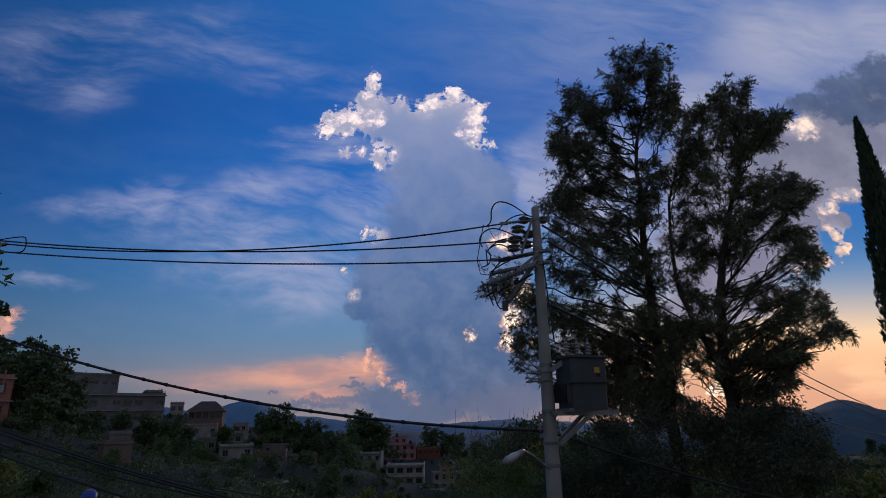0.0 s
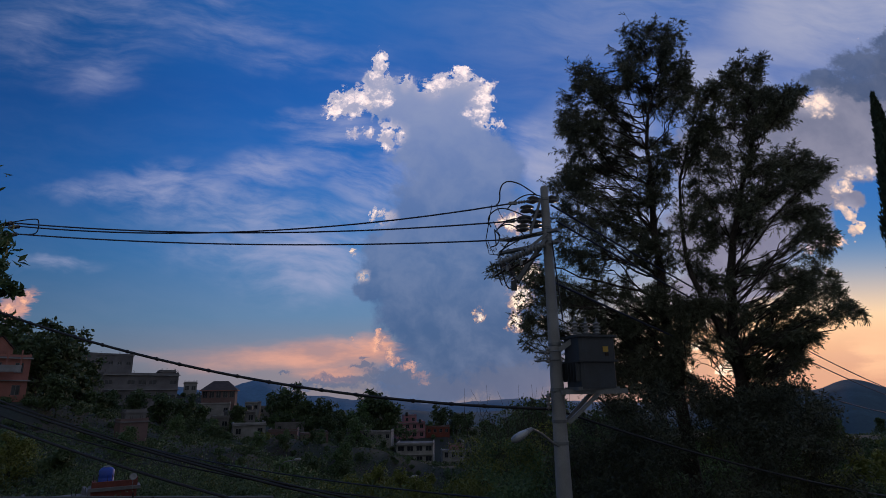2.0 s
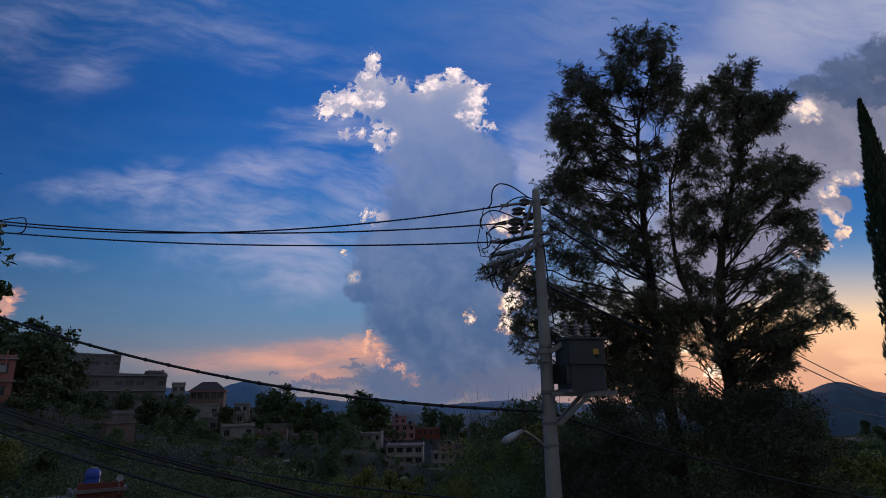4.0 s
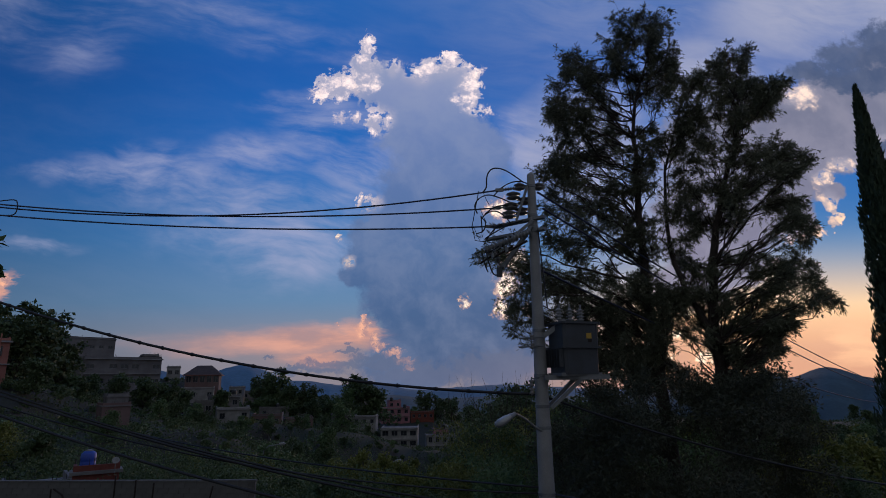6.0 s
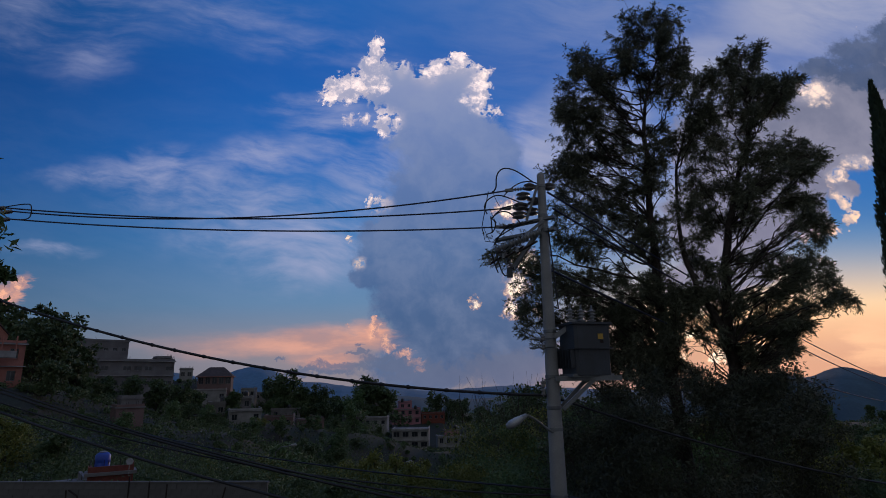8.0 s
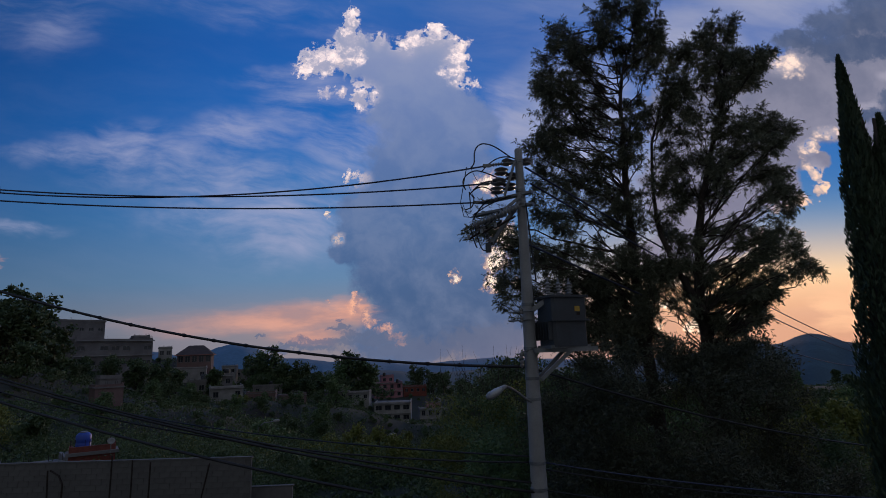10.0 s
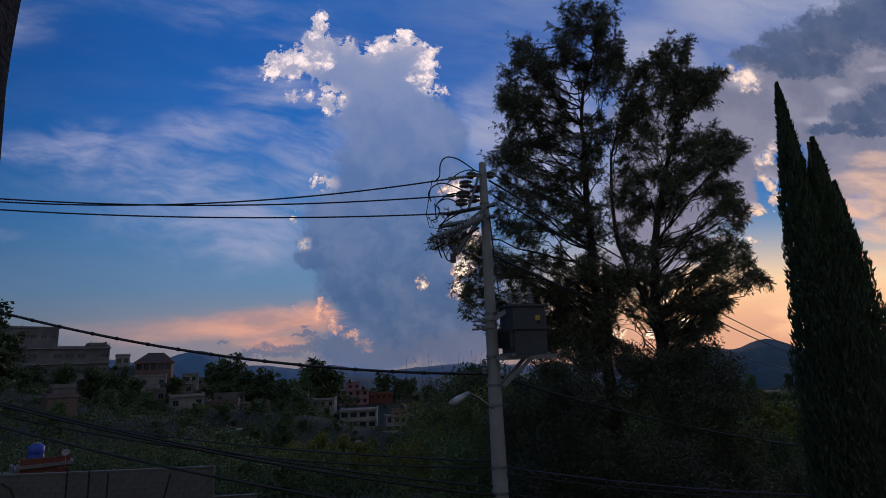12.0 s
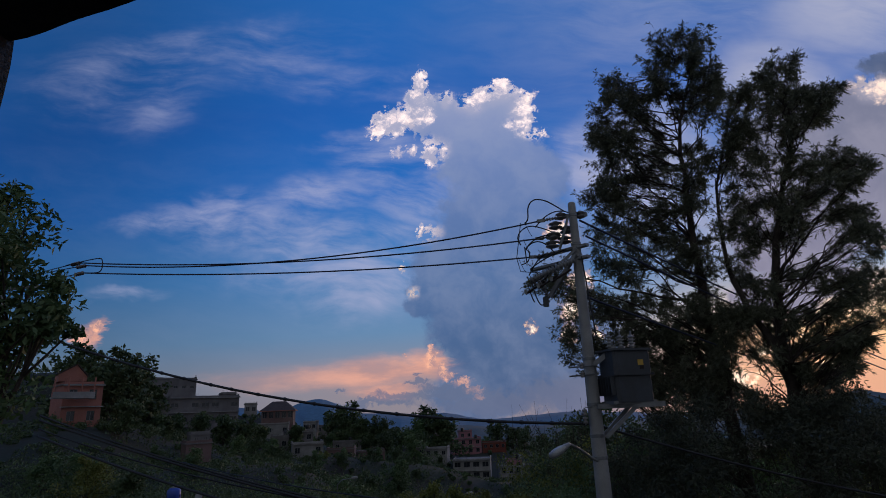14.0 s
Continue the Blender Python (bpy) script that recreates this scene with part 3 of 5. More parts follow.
def band(pole, z):
    r = 0.192 - 0.0112 * z + 0.006
    part("band", Shape().lathe([(r, z - 0.03), (r + 0.006, z - 0.026), (r + 0.006, z + 0.026), (r - 0.001, z + 0.03)], Matrix(), 20), STEEL, pole)


def sheds(length, r, count):
    """The profile of a ribbed insulator."""
    rows_ = [(r * 0.35, 0.0)]
    for i in range(count):
        a = length * i / count
        rows_ += [(r * 0.45, a + 0.1 * length / count), (r, a + 0.35 * length / count), (r * 0.95, a + 0.5 * length / count), (r * 0.45, a + 0.65 * length / count)]
    return rows_ + [(r * 0.35, length)]


def toward(p, q):
    """A frame at p whose z axis points to q."""
    p, q = Vector(p), Vector(q)
    return Matrix.Translation(p) @ (q - p).to_track_quat("Z", "Y").to_matrix().to_4x4()


def arc(p, q, lift, n=12):
    p, q = Vector(p), Vector(q)
    return [p.lerp(q, i / n) + Vector((0, 0, lift * 4 * (i / n) * (1 - i / n))) for i in range(n + 1)]


def eased(points, n=5):
    """More points along a smooth curve through the given ones."""
    q = [Vector(points[0])] + [Vector(e) for e in points] + [Vector(points[-1])]
    out = []
    for i in range(1, len(q) - 2):
        for j in range(n):
            t = j / n
            out.append(0.5 * (2 * q[i] + (q[i + 1] - q[i - 1]) * t + (2 * q[i - 1] - 5 * q[i] + 4 * q[i + 1] - q[i + 2]) * t * t + (3 * q[i] - q[i - 1] - 3 * q[i + 1] + q[i + 2]) * t ** 3))
    return out + [q[-1]]


pole = thing("utility_pole", Matrix.Translation(POLE), "tall tapered concrete utility pole carrying cross-arms, insulators and brackets", "utility pole")
part("shaft", Shape().lathe([(0.192 - 0.0112 * h, h) for h in (-0.3, 0.0, 2.0, 4.0, 6.0, 8.0, 10.0)] + [(0.077, 10.17), (0.06, 10.2)], Matrix(), 24), CONCRETE, pole, smooth=True)
for z in (9.92, 9.3, 9.05, 7.0, 6.16, 5.60, 5.22, 4.08, 3.62):
    band(pole, z)
# head bracket with two dark insulators
part("head_bracket", Shape().box(0, 0.09, 9.95, 0.62, 0.07, 0.07, None, 0.01), STEEL, pole)
for x in (-0.24, 0.16):
    part("insulator", Shape().lathe(sheds(0.16, 0.11, 2), Matrix.Translation((x, 0.05, 9.86)), 16), PORCELAIN, pole, smooth=True)
part("head_strut", Shape().tube([(-0.10, -0.12, 9.9), (-0.20, -0.10, 9.6), (-0.34, -0.06, 9.2)], 0.028, 6), STEEL, pole)
# stack of disc insulators beside the shaft
for x, y, z in ((-0.36, 0.1, 9.68), (-0.13, 0.2, 9.60), (-0.42, 0.1, 9.46), (-0.19, 0.2, 9.38), (-0.46, 0.1, 9.28)):
    part("insulator", Shape().lathe(sheds(0.16, 0.145, 2), Matrix.Translation((x, y, z)), 16), PORCELAIN, pole, smooth=True)
# two cross-arms reaching out from the shaft
ARM = Vector((-0.78, 0.62, 0))
for z, long_, thick in ((9.22, 0.95, 0.11), (8.98, 1.15, 0.12)):
    a, b = Vector((0.12, -0.13, z)) - ARM * 0.1, Vector((0.12, -0.13, z)) + ARM * (long_ + 0.15)
    part("cross_arm", Shape().box(0, 0, (b - a).length / 2, thick, 0.06, (b - a).length, toward(a, b), 0.008), STEEL, pole)
part("brace", Shape().box(0, 0, 0.5, 0.06, 0.08, 1.0, toward((-0.05, -0.1, 9.06), (-0.60, 0.25, 8.30))), STEEL, pole)
part("brace", Shape().box(0, 0, 0.45, 0.02, 0.06, 0.9, toward((-0.02, -0.15, 9.16), (-0.70, 0.2, 8.68))), STEEL, pole)
# fuse cut-outs: pale ribbed bodies leaning outward, with their tubes
for i in range(3):
    x, y = -0.30 - 0.25 * i, 0.05 + 0.24 * i
    cut = part("fuse_cutout", Shape().lathe(sheds(0.42, 0.085, 6), toward((x + 0.22, y - 0.2, 8.93 - 0.05 * i), (x - 0.4, y - 0.25, 8.70 - 0.06 * i)), 14), PALE_PORCELAIN, pole, "pale ribbed porcelain cut-out", True)
    part("fuse_tube", Shape().tube([(x + 0.12, y - 0.30, 8.72 - 0.05 * i), (x - 0.28, y - 0.3, 8.50 - 0.06 * i)], 0.022, 8), RUST, cut)
    part("clamp", Shape().box(x - 0.28, y - 0.29, 8.55 - 0.06 * i, 0.05, 0.07, 0.09), STEEL, cut)
# lightning arresters hanging off the outer end
for i, (x, y, z) in enumerate(((-0.80, 0.1, 8.62), (-0.72, 0.35, 8.52), (-0.92, 0.3, 8.72))):
    part("arrester", Shape().lathe(sheds(0.22, 0.055, 5), toward((x, y, z), (x + 0.12, y, z - 0.25)), 12), PORCELAIN, pole, smooth=True)
part("junction_box", Shape().box(-0.70, 0.1, 8.17, 0.11, 0.12, 0.18, None, 0.015), TANK_PAINT, pole)
# loose leads around the head
LEADS = [arc((-0.78, 0, 9.72), (-0.06, 0, 9.98), 0.16), arc((-0.95, 0.2, 9.40), (-0.30, 0.1, 9.46), 0.14), arc((-1.00, 0.3, 9.36), (-0.42, 0.2, 9.2), 0.20),
         arc((-1.02, 0.3, 9.4), (-1.0, 0.3, 9.05), 0.0), arc((-0.95, 0.2, 8.65), (-0.80, 0.1, 8.12), -0.10), arc((-0.80, 0.1, 8.12), (-0.62, 0.1, 8.28), -0.06),
         arc((-1.02, 0.3, 8.60), (-0.92, 0.2, 8.20), -0.04), arc((-0.55, 0.1, 8.9), (-0.95, 0.3, 8.62), -0.08), arc((-0.4, 0.0, 8.95), (-0.85, 0.2, 8.55), -0.05),
         arc((-0.2, 0.0, 9.2), (-0.95, 0.25, 8.9), 0.05), arc((0.06, -0.16, 9.0), (0.16, -0.18, 7.4), -0.03), arc((-0.6, 0.2, 9.2), (-0.98, 0.3, 8.78), 0.07)]
for q in LEADS:
    part("lead", Shape().tube(q, 0.013, 6), RUBBER, pole)
part("jumper", Shape().tube(eased([(-1.0, 0, 9.80), (-0.92, 0, 9.92), (-0.90, 0, 10.14), (-0.83, 0, 10.28), (-0.70, 0, 10.33), (-0.48, 0, 10.26), (-0.16, 0, 10.02)]), 0.014, 8), RUBBER, pole, smooth=True)
part("jumper", Shape().tube(eased([(-1.10, 0.2, 9.42), (-1.15, 0.2, 9.58), (-1.06, 0.2, 9.74), (-0.85, 0.2, 9.82), (-0.55, 0.2, 9.72), (-0.3, 0.1, 9.55)]), 0.013, 8), RUBBER, pole, smooth=True)
part("jumper", Shape().tube(eased([(-1.12, 0.3, 9.02), (-0.98, 0.3, 9.08), (-0.93, 0.3, 9.25), (-1.0, 0.3, 9.36)]), 0.012, 8), RUBBER, pole, smooth=True)
# rack for the low-voltage wires
for z in (6.86, 6.70):
    part("rack_arm", Shape().tube([(0.05, -0.2, z), (-0.42, -0.2, z - 0.02)], 0.016, 6), STEEL, pole)
    part("spool", Shape().lathe([(0.03, -0.05), (0.05, -0.04), (0.03, -0.01), (0.03, 0.01), (0.05, 0.04), (0.03, 0.05)], Matrix.Translation((-0.17, -0.2, z)), 12), PORCELAIN, pole, smooth=True)
for z in (6.02, 5.88):
    part("spool", Shape().lathe([(0.03, -0.06), (0.055, -0.05), (0.03, -0.01), (0.03, 0.01), (0.055, 0.05), (0.03, 0.06)], Matrix.Translation((-0.20, -0.1, z)), 12), PORCELAIN, pole, smooth=True)
part("rack_arm", Shape().tube([(-0.05, -0.1, 6.12), (-0.20, -0.1, 6.1), (-0.20, -0.1, 5.8)], 0.014, 6), STEEL, pole)
# platform under the transformer
part("platform_beam", Shape().box(0.62, 0.12, 6.12, 1.28, 0.09, 0.09), STEEL, pole)
part("platform_beam", Shape().box(0.62, -0.24, 6.12, 1.20, 0.09, 0.09), STEEL, pole)
part("platform_brace", Shape().box(0, 0, 0.42, 0.07, 0.07, 0.84, toward((0.12, -0.24, 5.58), (0.72, -0.24, 6.10))), STEEL, pole)
part("platform_brace", Shape().box(0, 0, 0.42, 0.07, 0.07, 0.84, toward((0.12, 0.12, 5.58), (0.66, 0.12, 6.10))), STEEL, pole)
part("top_strap", Shape().box(0, 0, 0.26, 0.05, 0.09, 0.52, toward((0.06, -0.16, 6.88), (0.42, -0.2, 7.13))), STEEL, pole)

trafo = thing("transformer", Matrix.Translation(POLE + Vector((0.63, -0.08, 6.17))) @ pose(0, 0, 0, 0, 0, 20), "dark grey steel distribution transformer on the pole's bracket", "transformer")
s = Shape().box(0, 0, 0.24, 0.74, 0.58, 0.48, None, 0.05)
part("lower_tank", s, TANK_PAINT, trafo)
part("upper_tank", Shape().box(0, 0, 0.71, 0.76, 0.60, 0.42, None, 0.05), TANK_PAINT, trafo)
part("flange", Shape().box(0, 0, 0.49, 0.84, 0.68, 0.035, None, 0.05), TANK_PAINT, trafo)
part("lid", Shape().box(0, 0, 0.94, 0.86, 0.70, 0.04, None, 0.06), TANK_PAINT, trafo)
part("skid", Shape().box(0, 0, 0.0, 0.88, 0.5, 0.06, None, 0.02), STEEL, trafo)
for i in range(6):
    part("cooling_fin", Shape().box(-0.41, -0.22 + 0.09 * i, 0.3, 0.10, 0.012, 0.34), TANK_PAINT, trafo)
for x in (-0.22, 0.02, 0.26):
    b = part("bushing", Shape().lathe(sheds(0.30, 0.075, 5), Matrix.Translation((x, 0.08, 0.95)), 14), PALE_PORCELAIN, trafo, "pale ribbed porcelain bushing", True)
    part("terminal", Shape().lathe([(0.018, 0), (0.018, 0.07), (0.010, 0.08)], Matrix.Translation((x, 0.08, 1.25)), 10), STEEL, b)
part("rating_plate", Shape().box(0.15, -0.305, 0.70, 0.11, 0.008, 0.10), YELLOW, trafo, "small yellow warning sticker")
part("rating_plate", Shape().box(0.17, -0.305, 0.61, 0.07, 0.008, 0.06), RUST, trafo)

lamp = thing("street_lamp", Matrix.Translation(POLE + Vector((-0.17, -0.1, 5.22))), "pale grey street lamp on a short curved arm", "street lamp")
part("arm", Shape().tube(eased([(0.12, 0.0, -0.05), (0.0, -0.02, 0.02), (-0.18, -0.08, 0.16), (-0.34, -0.14, 0.25), (-0.42, -0.17, 0.26)]), 0.024, 10), STEEL, lamp, smooth=True)
head = toward((-0.38, -0.15, 0.27), (-0.78, -0.32, 0.06)) @ Matrix.Diagonal((1.0, 0.62, 1.0, 1.0))
part("head", Shape().lathe([(0.02, -0.02), (0.05, 0.0), (0.075, 0.10), (0.11, 0.22), (0.115, 0.34), (0.09, 0.42), (0.03, 0.45)], head, 16), PALE_PORCELAIN, lamp, "pale bulging lamp housing", True)
part("lens", Shape().lathe([(0.05, 0.12), (0.085, 0.2), (0.085, 0.33), (0.05, 0.40)], head @ Matrix.Translation((0.03, 0.03, 0)), 14), LENS, lamp, smooth=True)

# the next pole along the street, behind the leafy tree
LEFT_POLE = Vector((-12.6, 12.6, 0.0))
pole2 = thing("utility_pole", Matrix.Translation(LEFT_POLE), "grey concrete utility pole half hidden by a leafy tree", "utility pole")
part("shaft", Shape().lathe([(0.18 - 0.010 * h, h) for h in (-0.3, 0.0, 2.0, 4.0, 6.0, 8.0, 9.9)] + [(0.06, 10.0)], Matrix(), 20), CONCRETE, pole2, smooth=True)
part("cross_arm", Shape().box(0.2, 0.2, 9.75, 1.4, 0.08, 0.08), STEEL, pole2)


# ---- wires ----
def wire(name, label, ends, sag, r, mat, sides=6, parent=None, n=24):
    a, b = (Vector(q) for q in ends)
    pts = [a.lerp(b, i / n) - Vector((0, 0, sag * 4 * (i / n) * (1 - i / n))) for i in range(n + 1)]
    ob = part(name, Shape().tube(pts, r, sides), mat, None, label, True)
    return tagged(ob, category="cable"), pts


def at(az, el, d):
    return bearing(az, d, height(el, d))


ATTACH = [at(6.6, 19.0, 10.9), at(6.2, 17.2, 11.2), at(5.4, 15.35, 11.4)]
OUT = [at(-39.3, 14.05, 15.6), at(-39.8, 14.25, 15.4), at(-39.4, 13.4, 15.3)]
for a, b in zip(ATTACH, OUT):
    w, pts = wire("power_line", "bare overhead power line strung between two poles", (a, b), {0: 0.36, 1: 0.24, 2: 0.17}[ATTACH.index(a)], 0.016, BLUE_WIRE)
    # ribbed dead-end insulator and its clamp, between the line and the pole head
    root = POLE + Vector((-0.26, 0.1, a.z + (0.08 if a is ATTACH[0] else -0.02)))
    part("dead_end", Shape().lathe(sheds((root - a).length, 0.04, 7), toward(a, root), 12), PORCELAIN, w, "ribbed grey dead-end insulator", True)
    part("clamp", Shape().box(0, 0, 0, 0.05, 0.06, 0.16, toward(a, b)), STEEL, w)
    part("dead_end", Shape().lathe(sheds(0.35, 0.05, 4), toward(b, LEFT_POLE + Vector((0.3, 0.2, b.z))), 12), PORCELAIN, w, "ribbed grey dead-end insulator", True)
    part("tail", Shape().tube(arc(LEFT_POLE + Vector((0.3, 0.2, b.z)), b, 0.02), 0.012, 6), BLUE_WIRE, w)
    part("drop_lead", Shape().tube(arc(a + (b - a) * 0.03, a + (b - a) * 0.02 + Vector((0.02, 0, -0.32)), -0.03, 6), 0.006, 5), RUBBER, w)
left_jumper = Shape().tube(eased([OUT[2], OUT[2] + Vector((0.42, 0.0, 0.0)), OUT[2] + Vector((0.46, 0, 0.25)), OUT[2] + Vector((0.30, 0, 0.34)), OUT[2] + Vector((-0.5, 0, 0.22))]), 0.013, 6)
tagged(part("jumper_lead", left_jumper, RUBBER, None, "black jumper lead looping over the line's end", True), category="cable")
drop = Shape().tube([ATTACH[0] + Vector((-0.42, 0, -0.02)), ATTACH[1] + Vector((-0.42, 0, 0.05)), ATTACH[2] + Vector((-0.36, 0, 0.0)), ATTACH[2] + Vector((-0.30, 0, -0.30)), ATTACH[2] + Vector((0.1, 0, -0.36)), ATTACH[2] + Vector((0.5, 0, -0.42))], 0.009, 5)
tagged(part("drop_wire", drop, RUBBER, None, "thin black drop wire linking the three lines"), category="cable")

# the thick lashed cable, with its wraps
thick, pts = wire("lashed_cable", "thick black lashed telephone cable with wire wraps", (at(-40.5, 7.35, 15.8), at(9.2, -1.45, 10.9)), 0.46, 0.026, RUBBER, 8, n=60)
for i in range(2, 60, 3):
    d = (pts[i + 1] - pts[i]).normalized()
    q = pts[i] + (pts[i + 1] - pts[i]) * random.random()
    part("wrap", Shape().tube([q - d * 0.05, q, q + d * 0.05], [0.028, 0.042, 0.028], 6), RUBBER, thick)
# low bundle crossing in front of the houses
LOW = [(at(-41, 0.9, 15.5), at(9.6, -13.0, 10.9), 0.25, 0.026), (at(-41, 1.25, 15.6), at(9.6, -12.2, 10.95), 0.33, 0.022), (at(-41, -0.35, 15.2), at(-6, -12.6, 9.5), 0.15, 0.026),
       (at(-41, 0.2, 15.9), at(9.6, -10.4, 11), 0.45, 0.017), (at(-30, -3.2, 26), at(9.6, -9.9, 11), 0.25, 0.018)]
for a, b, sag, r in LOW:
    wire("service_cable", "sagging black service cable along the street", (a, b), sag, r, RUBBER)
# lines that run on down the street
FAR_END = bearing(39.5, 62)
for dx, z0, z1, sag in ((0.0, 9.85, 4.6, 0.7), (0.3, 9.5, 4.35, 0.9), (-0.6, 8.3, 4.0, 1.0)):
    wire("power_line", "overhead power line running on down the slope", (POLE + Vector((0.15 + dx * 0.3, 0.15, z0)), FAR_END + Vector((dx, 0, z1))), sag, 0.024, BLUE_WIRE, n=30)
wire("lashed_cable", "thick black cable running on past the trees", (POLE + Vector((0.12, 0.1, 5.75)), at(38.5, -8.3, 17.5)), 0.2, 0.022, RUBBER)
for z, e in ((4.10, -12.0), (3.98, -12.4), (3.62, -13.6)):
    wire("service_cable", "grey service cable along the street", (POLE + Vector((0.12, -0.16, z)), at(39, e, 10.8)), 0.08, 0.014, BLUE_WIRE if z > 4 else RUBBER)


# ---- trees ----
# bearing, elevation and reach (m) of each bough of the two tall trees
LEFT_TOP = [(20.7, 33.5, 0.43), (24.1, 32.8, 0.41), (20.1, 31.5, 0.49), (23.3, 31.2, 0.41), (24.9, 30.2, 0.31), (20.7, 29.4, 0.53), (23.7, 28.6, 0.43), (25.2, 27.6, 0.24), (14.7, 31.4, 0.42), (15.8, 29.9, 0.44), (18.1, 29.0, 0.43), (13.5, 28.9, 0.28), (17.1, 27.8, 0.43), (21.6, 27.2, 0.41), (24.0, 26.2, 0.48), (13.3, 26.2, 0.44), (15.9, 25.5, 0.43), (12.4, 26.0, 0.21), (18.3, 25.8, 0.33), (19.5, 23.7, 0.32), (13.7, 24.1, 0.44), (16.6, 23.0, 0.52), (22.2, 23.3, 0.18)]
LEFT_MIDDLE = [(12.7, 22.0, 0.34), (11.2, 20.7, 0.31), (14.7, 21.5, 0.49), (17.8, 21.2, 0.45), (21.1, 21.1, 0.46), (23.4, 21.6, 0.45), (13.4, 19.5, 0.53), (16.1, 18.4, 0.42), (18.9, 18.0, 0.49), (21.4, 18.2, 0.51), (11.7, 17.1, 0.43), (14.8, 16.2, 0.42), (17.8, 15.7, 0.5), (20.7, 14.6, 0.51), (11.5, 13.7, 0.46), (14.3, 13.3, 0.51), (17.8, 12.9, 0.49), (20.9, 11.6, 0.44), (6.0, 14.0, 0.44), (4.7, 12.3, 0.24), (8.2, 11.4, 0.46), (8.9, 9.1, 0.49)]
LEFT_FOOT = [(7.4, 7.5, 0.39), (11.3, 10.1, 0.45), (13.8, 9.9, 0.5), (16.7, 9.7, 0.46), (9.1, 6.2, 0.26), (7.0, 5.1, 0.21), (11.9, 7.1, 0.38), (14.6, 6.9, 0.37), (17.8, 7.0, 0.48), (20.7, 7.3, 0.32), (16.5, 3.8, 0.42), (19.0, 3.2, 0.46), (17.7, 0.6, 0.49), (17.1, 5.4, 0.39), (20.7, 3.1, 0.31), (14.8, 2.8, 0.45), (12.2, 3.4, 0.4), (20.6, -0.2, 0.42)]
RIGHT_TOP = [(29.8, 28.4, 0.28), (31.8, 28.2, 0.19), (28.1, 27.4, 0.28), (30.0, 26.5, 0.33), (26.7, 26.8, 0.32), (32.2, 25.1, 0.29), (33.6, 24.8, 0.23), (34.5, 25.1, 0.1), (31.1, 24.4, 0.42), (28.7, 24.7, 0.47), (25.9, 24.9, 0.41), (26.7, 23.0, 0.51), (29.8, 22.2, 0.5), (32.5, 22.9, 0.28), (24.9, 22.3, 0.41), (32.7, 19.7, 0.4), (34.3, 18.8, 0.31), (35.3, 18.1, 0.14), (30.4, 19.5, 0.49), (27.5, 20.1, 0.52), (24.9, 19.1, 0.49), (30.7, 17.4, 0.41), (33.3, 17.3, 0.29)]
RIGHT_MIDDLE = [(28.1, 17.0, 0.48), (25.3, 16.4, 0.5), (29.5, 15.4, 0.39), (32.4, 15.1, 0.34), (33.9, 14.8, 0.24), (34.3, 13.4, 0.12), (33.4, 13.1, 0.21), (34.3, 12.1, 0.14), (28.0, 13.9, 0.37), (25.7, 13.7, 0.47), (23.5, 15.6, 0.43), (29.0, 10.3, 0.36), (31.2, 10.0, 0.32), (32.9, 9.9, 0.28), (27.0, 10.0, 0.29), (24.7, 10.2, 0.38), (23.2, 11.9, 0.42), (31.7, 8.1, 0.26), (33.5, 8.8, 0.23), (34.2, 7.6, 0.17), (34.9, 6.8, 0.11)]
RIGHT_FOOT = [(35.7, 6.1, 0.07), (30.4, 7.5, 0.22), (32.3, 6.0, 0.14), (32.3, 4.5, 0.1), (28.9, 6.7, 0.23), (30.9, 5.5, 0.19), (30.3, 3.2, 0.22), (30.9, 2.2, 0.14), (28.7, 2.2, 0.2), (27.6, 0.3, 0.35), (29.7, 0.2, 0.31), (24.3, 6.8, 0.25), (22.8, 8.0, 0.36), (22.2, 4.9, 0.28), (22.6, 0.3, 0.38), (24.7, -1.2, 0.39), (26.9, -1.7, 0.37), (27.2, 6.9, 0.18), (29.0, -1.7, 0.36)]
LEFT_FILL = [(13.9, 5.0, 0.34), (16.2, 6.2, 0.33), (18.1, 4.2, 0.32), (19.7, 5.5, 0.32), (21.9, 6.6, 0.31), (23.6, 7.9, 0.3), (20.7, 9.4, 0.32), (19.0, 8.3, 0.33), (21.1, 4.6, 0.31), (19.3, 1.0, 0.31), (16.8, 2.1, 0.32), (14.6, 0.7, 0.33), (13.1, 1.0, 0.33)]
RIGHT_FILL = [(22.9, 6.7, 0.28), (25.5, 8.0, 0.27), (27.2, 3.8, 0.26), (28.4, 4.6, 0.25), (29.6, 4.6, 0.24), (26.5, 1.8, 0.26), (23.8, -1.0, 0.26), (22.8, -1.7, 0.27), (21.3, 1.8, 0.28), (26.3, 5.7, 0.26), (24.9, 3.7, 0.27), (30.9, 4.1, 0.24)]
NEAR_LOBES = [(-46.1, 18.2, 0.27), (-44.8, 15.9, 0.33), (-46.4, 14.3, 0.47), (-43.2, 12.0, 0.31), (-45.0, 8.7, 0.51), (-41.9, 8.8, 0.22), (-43.7, 5.6, 0.39), (-45.5, 4.7, 0.43), (-48.1, 21.8, 0.06)]
rng = np.random.default_rng(7)


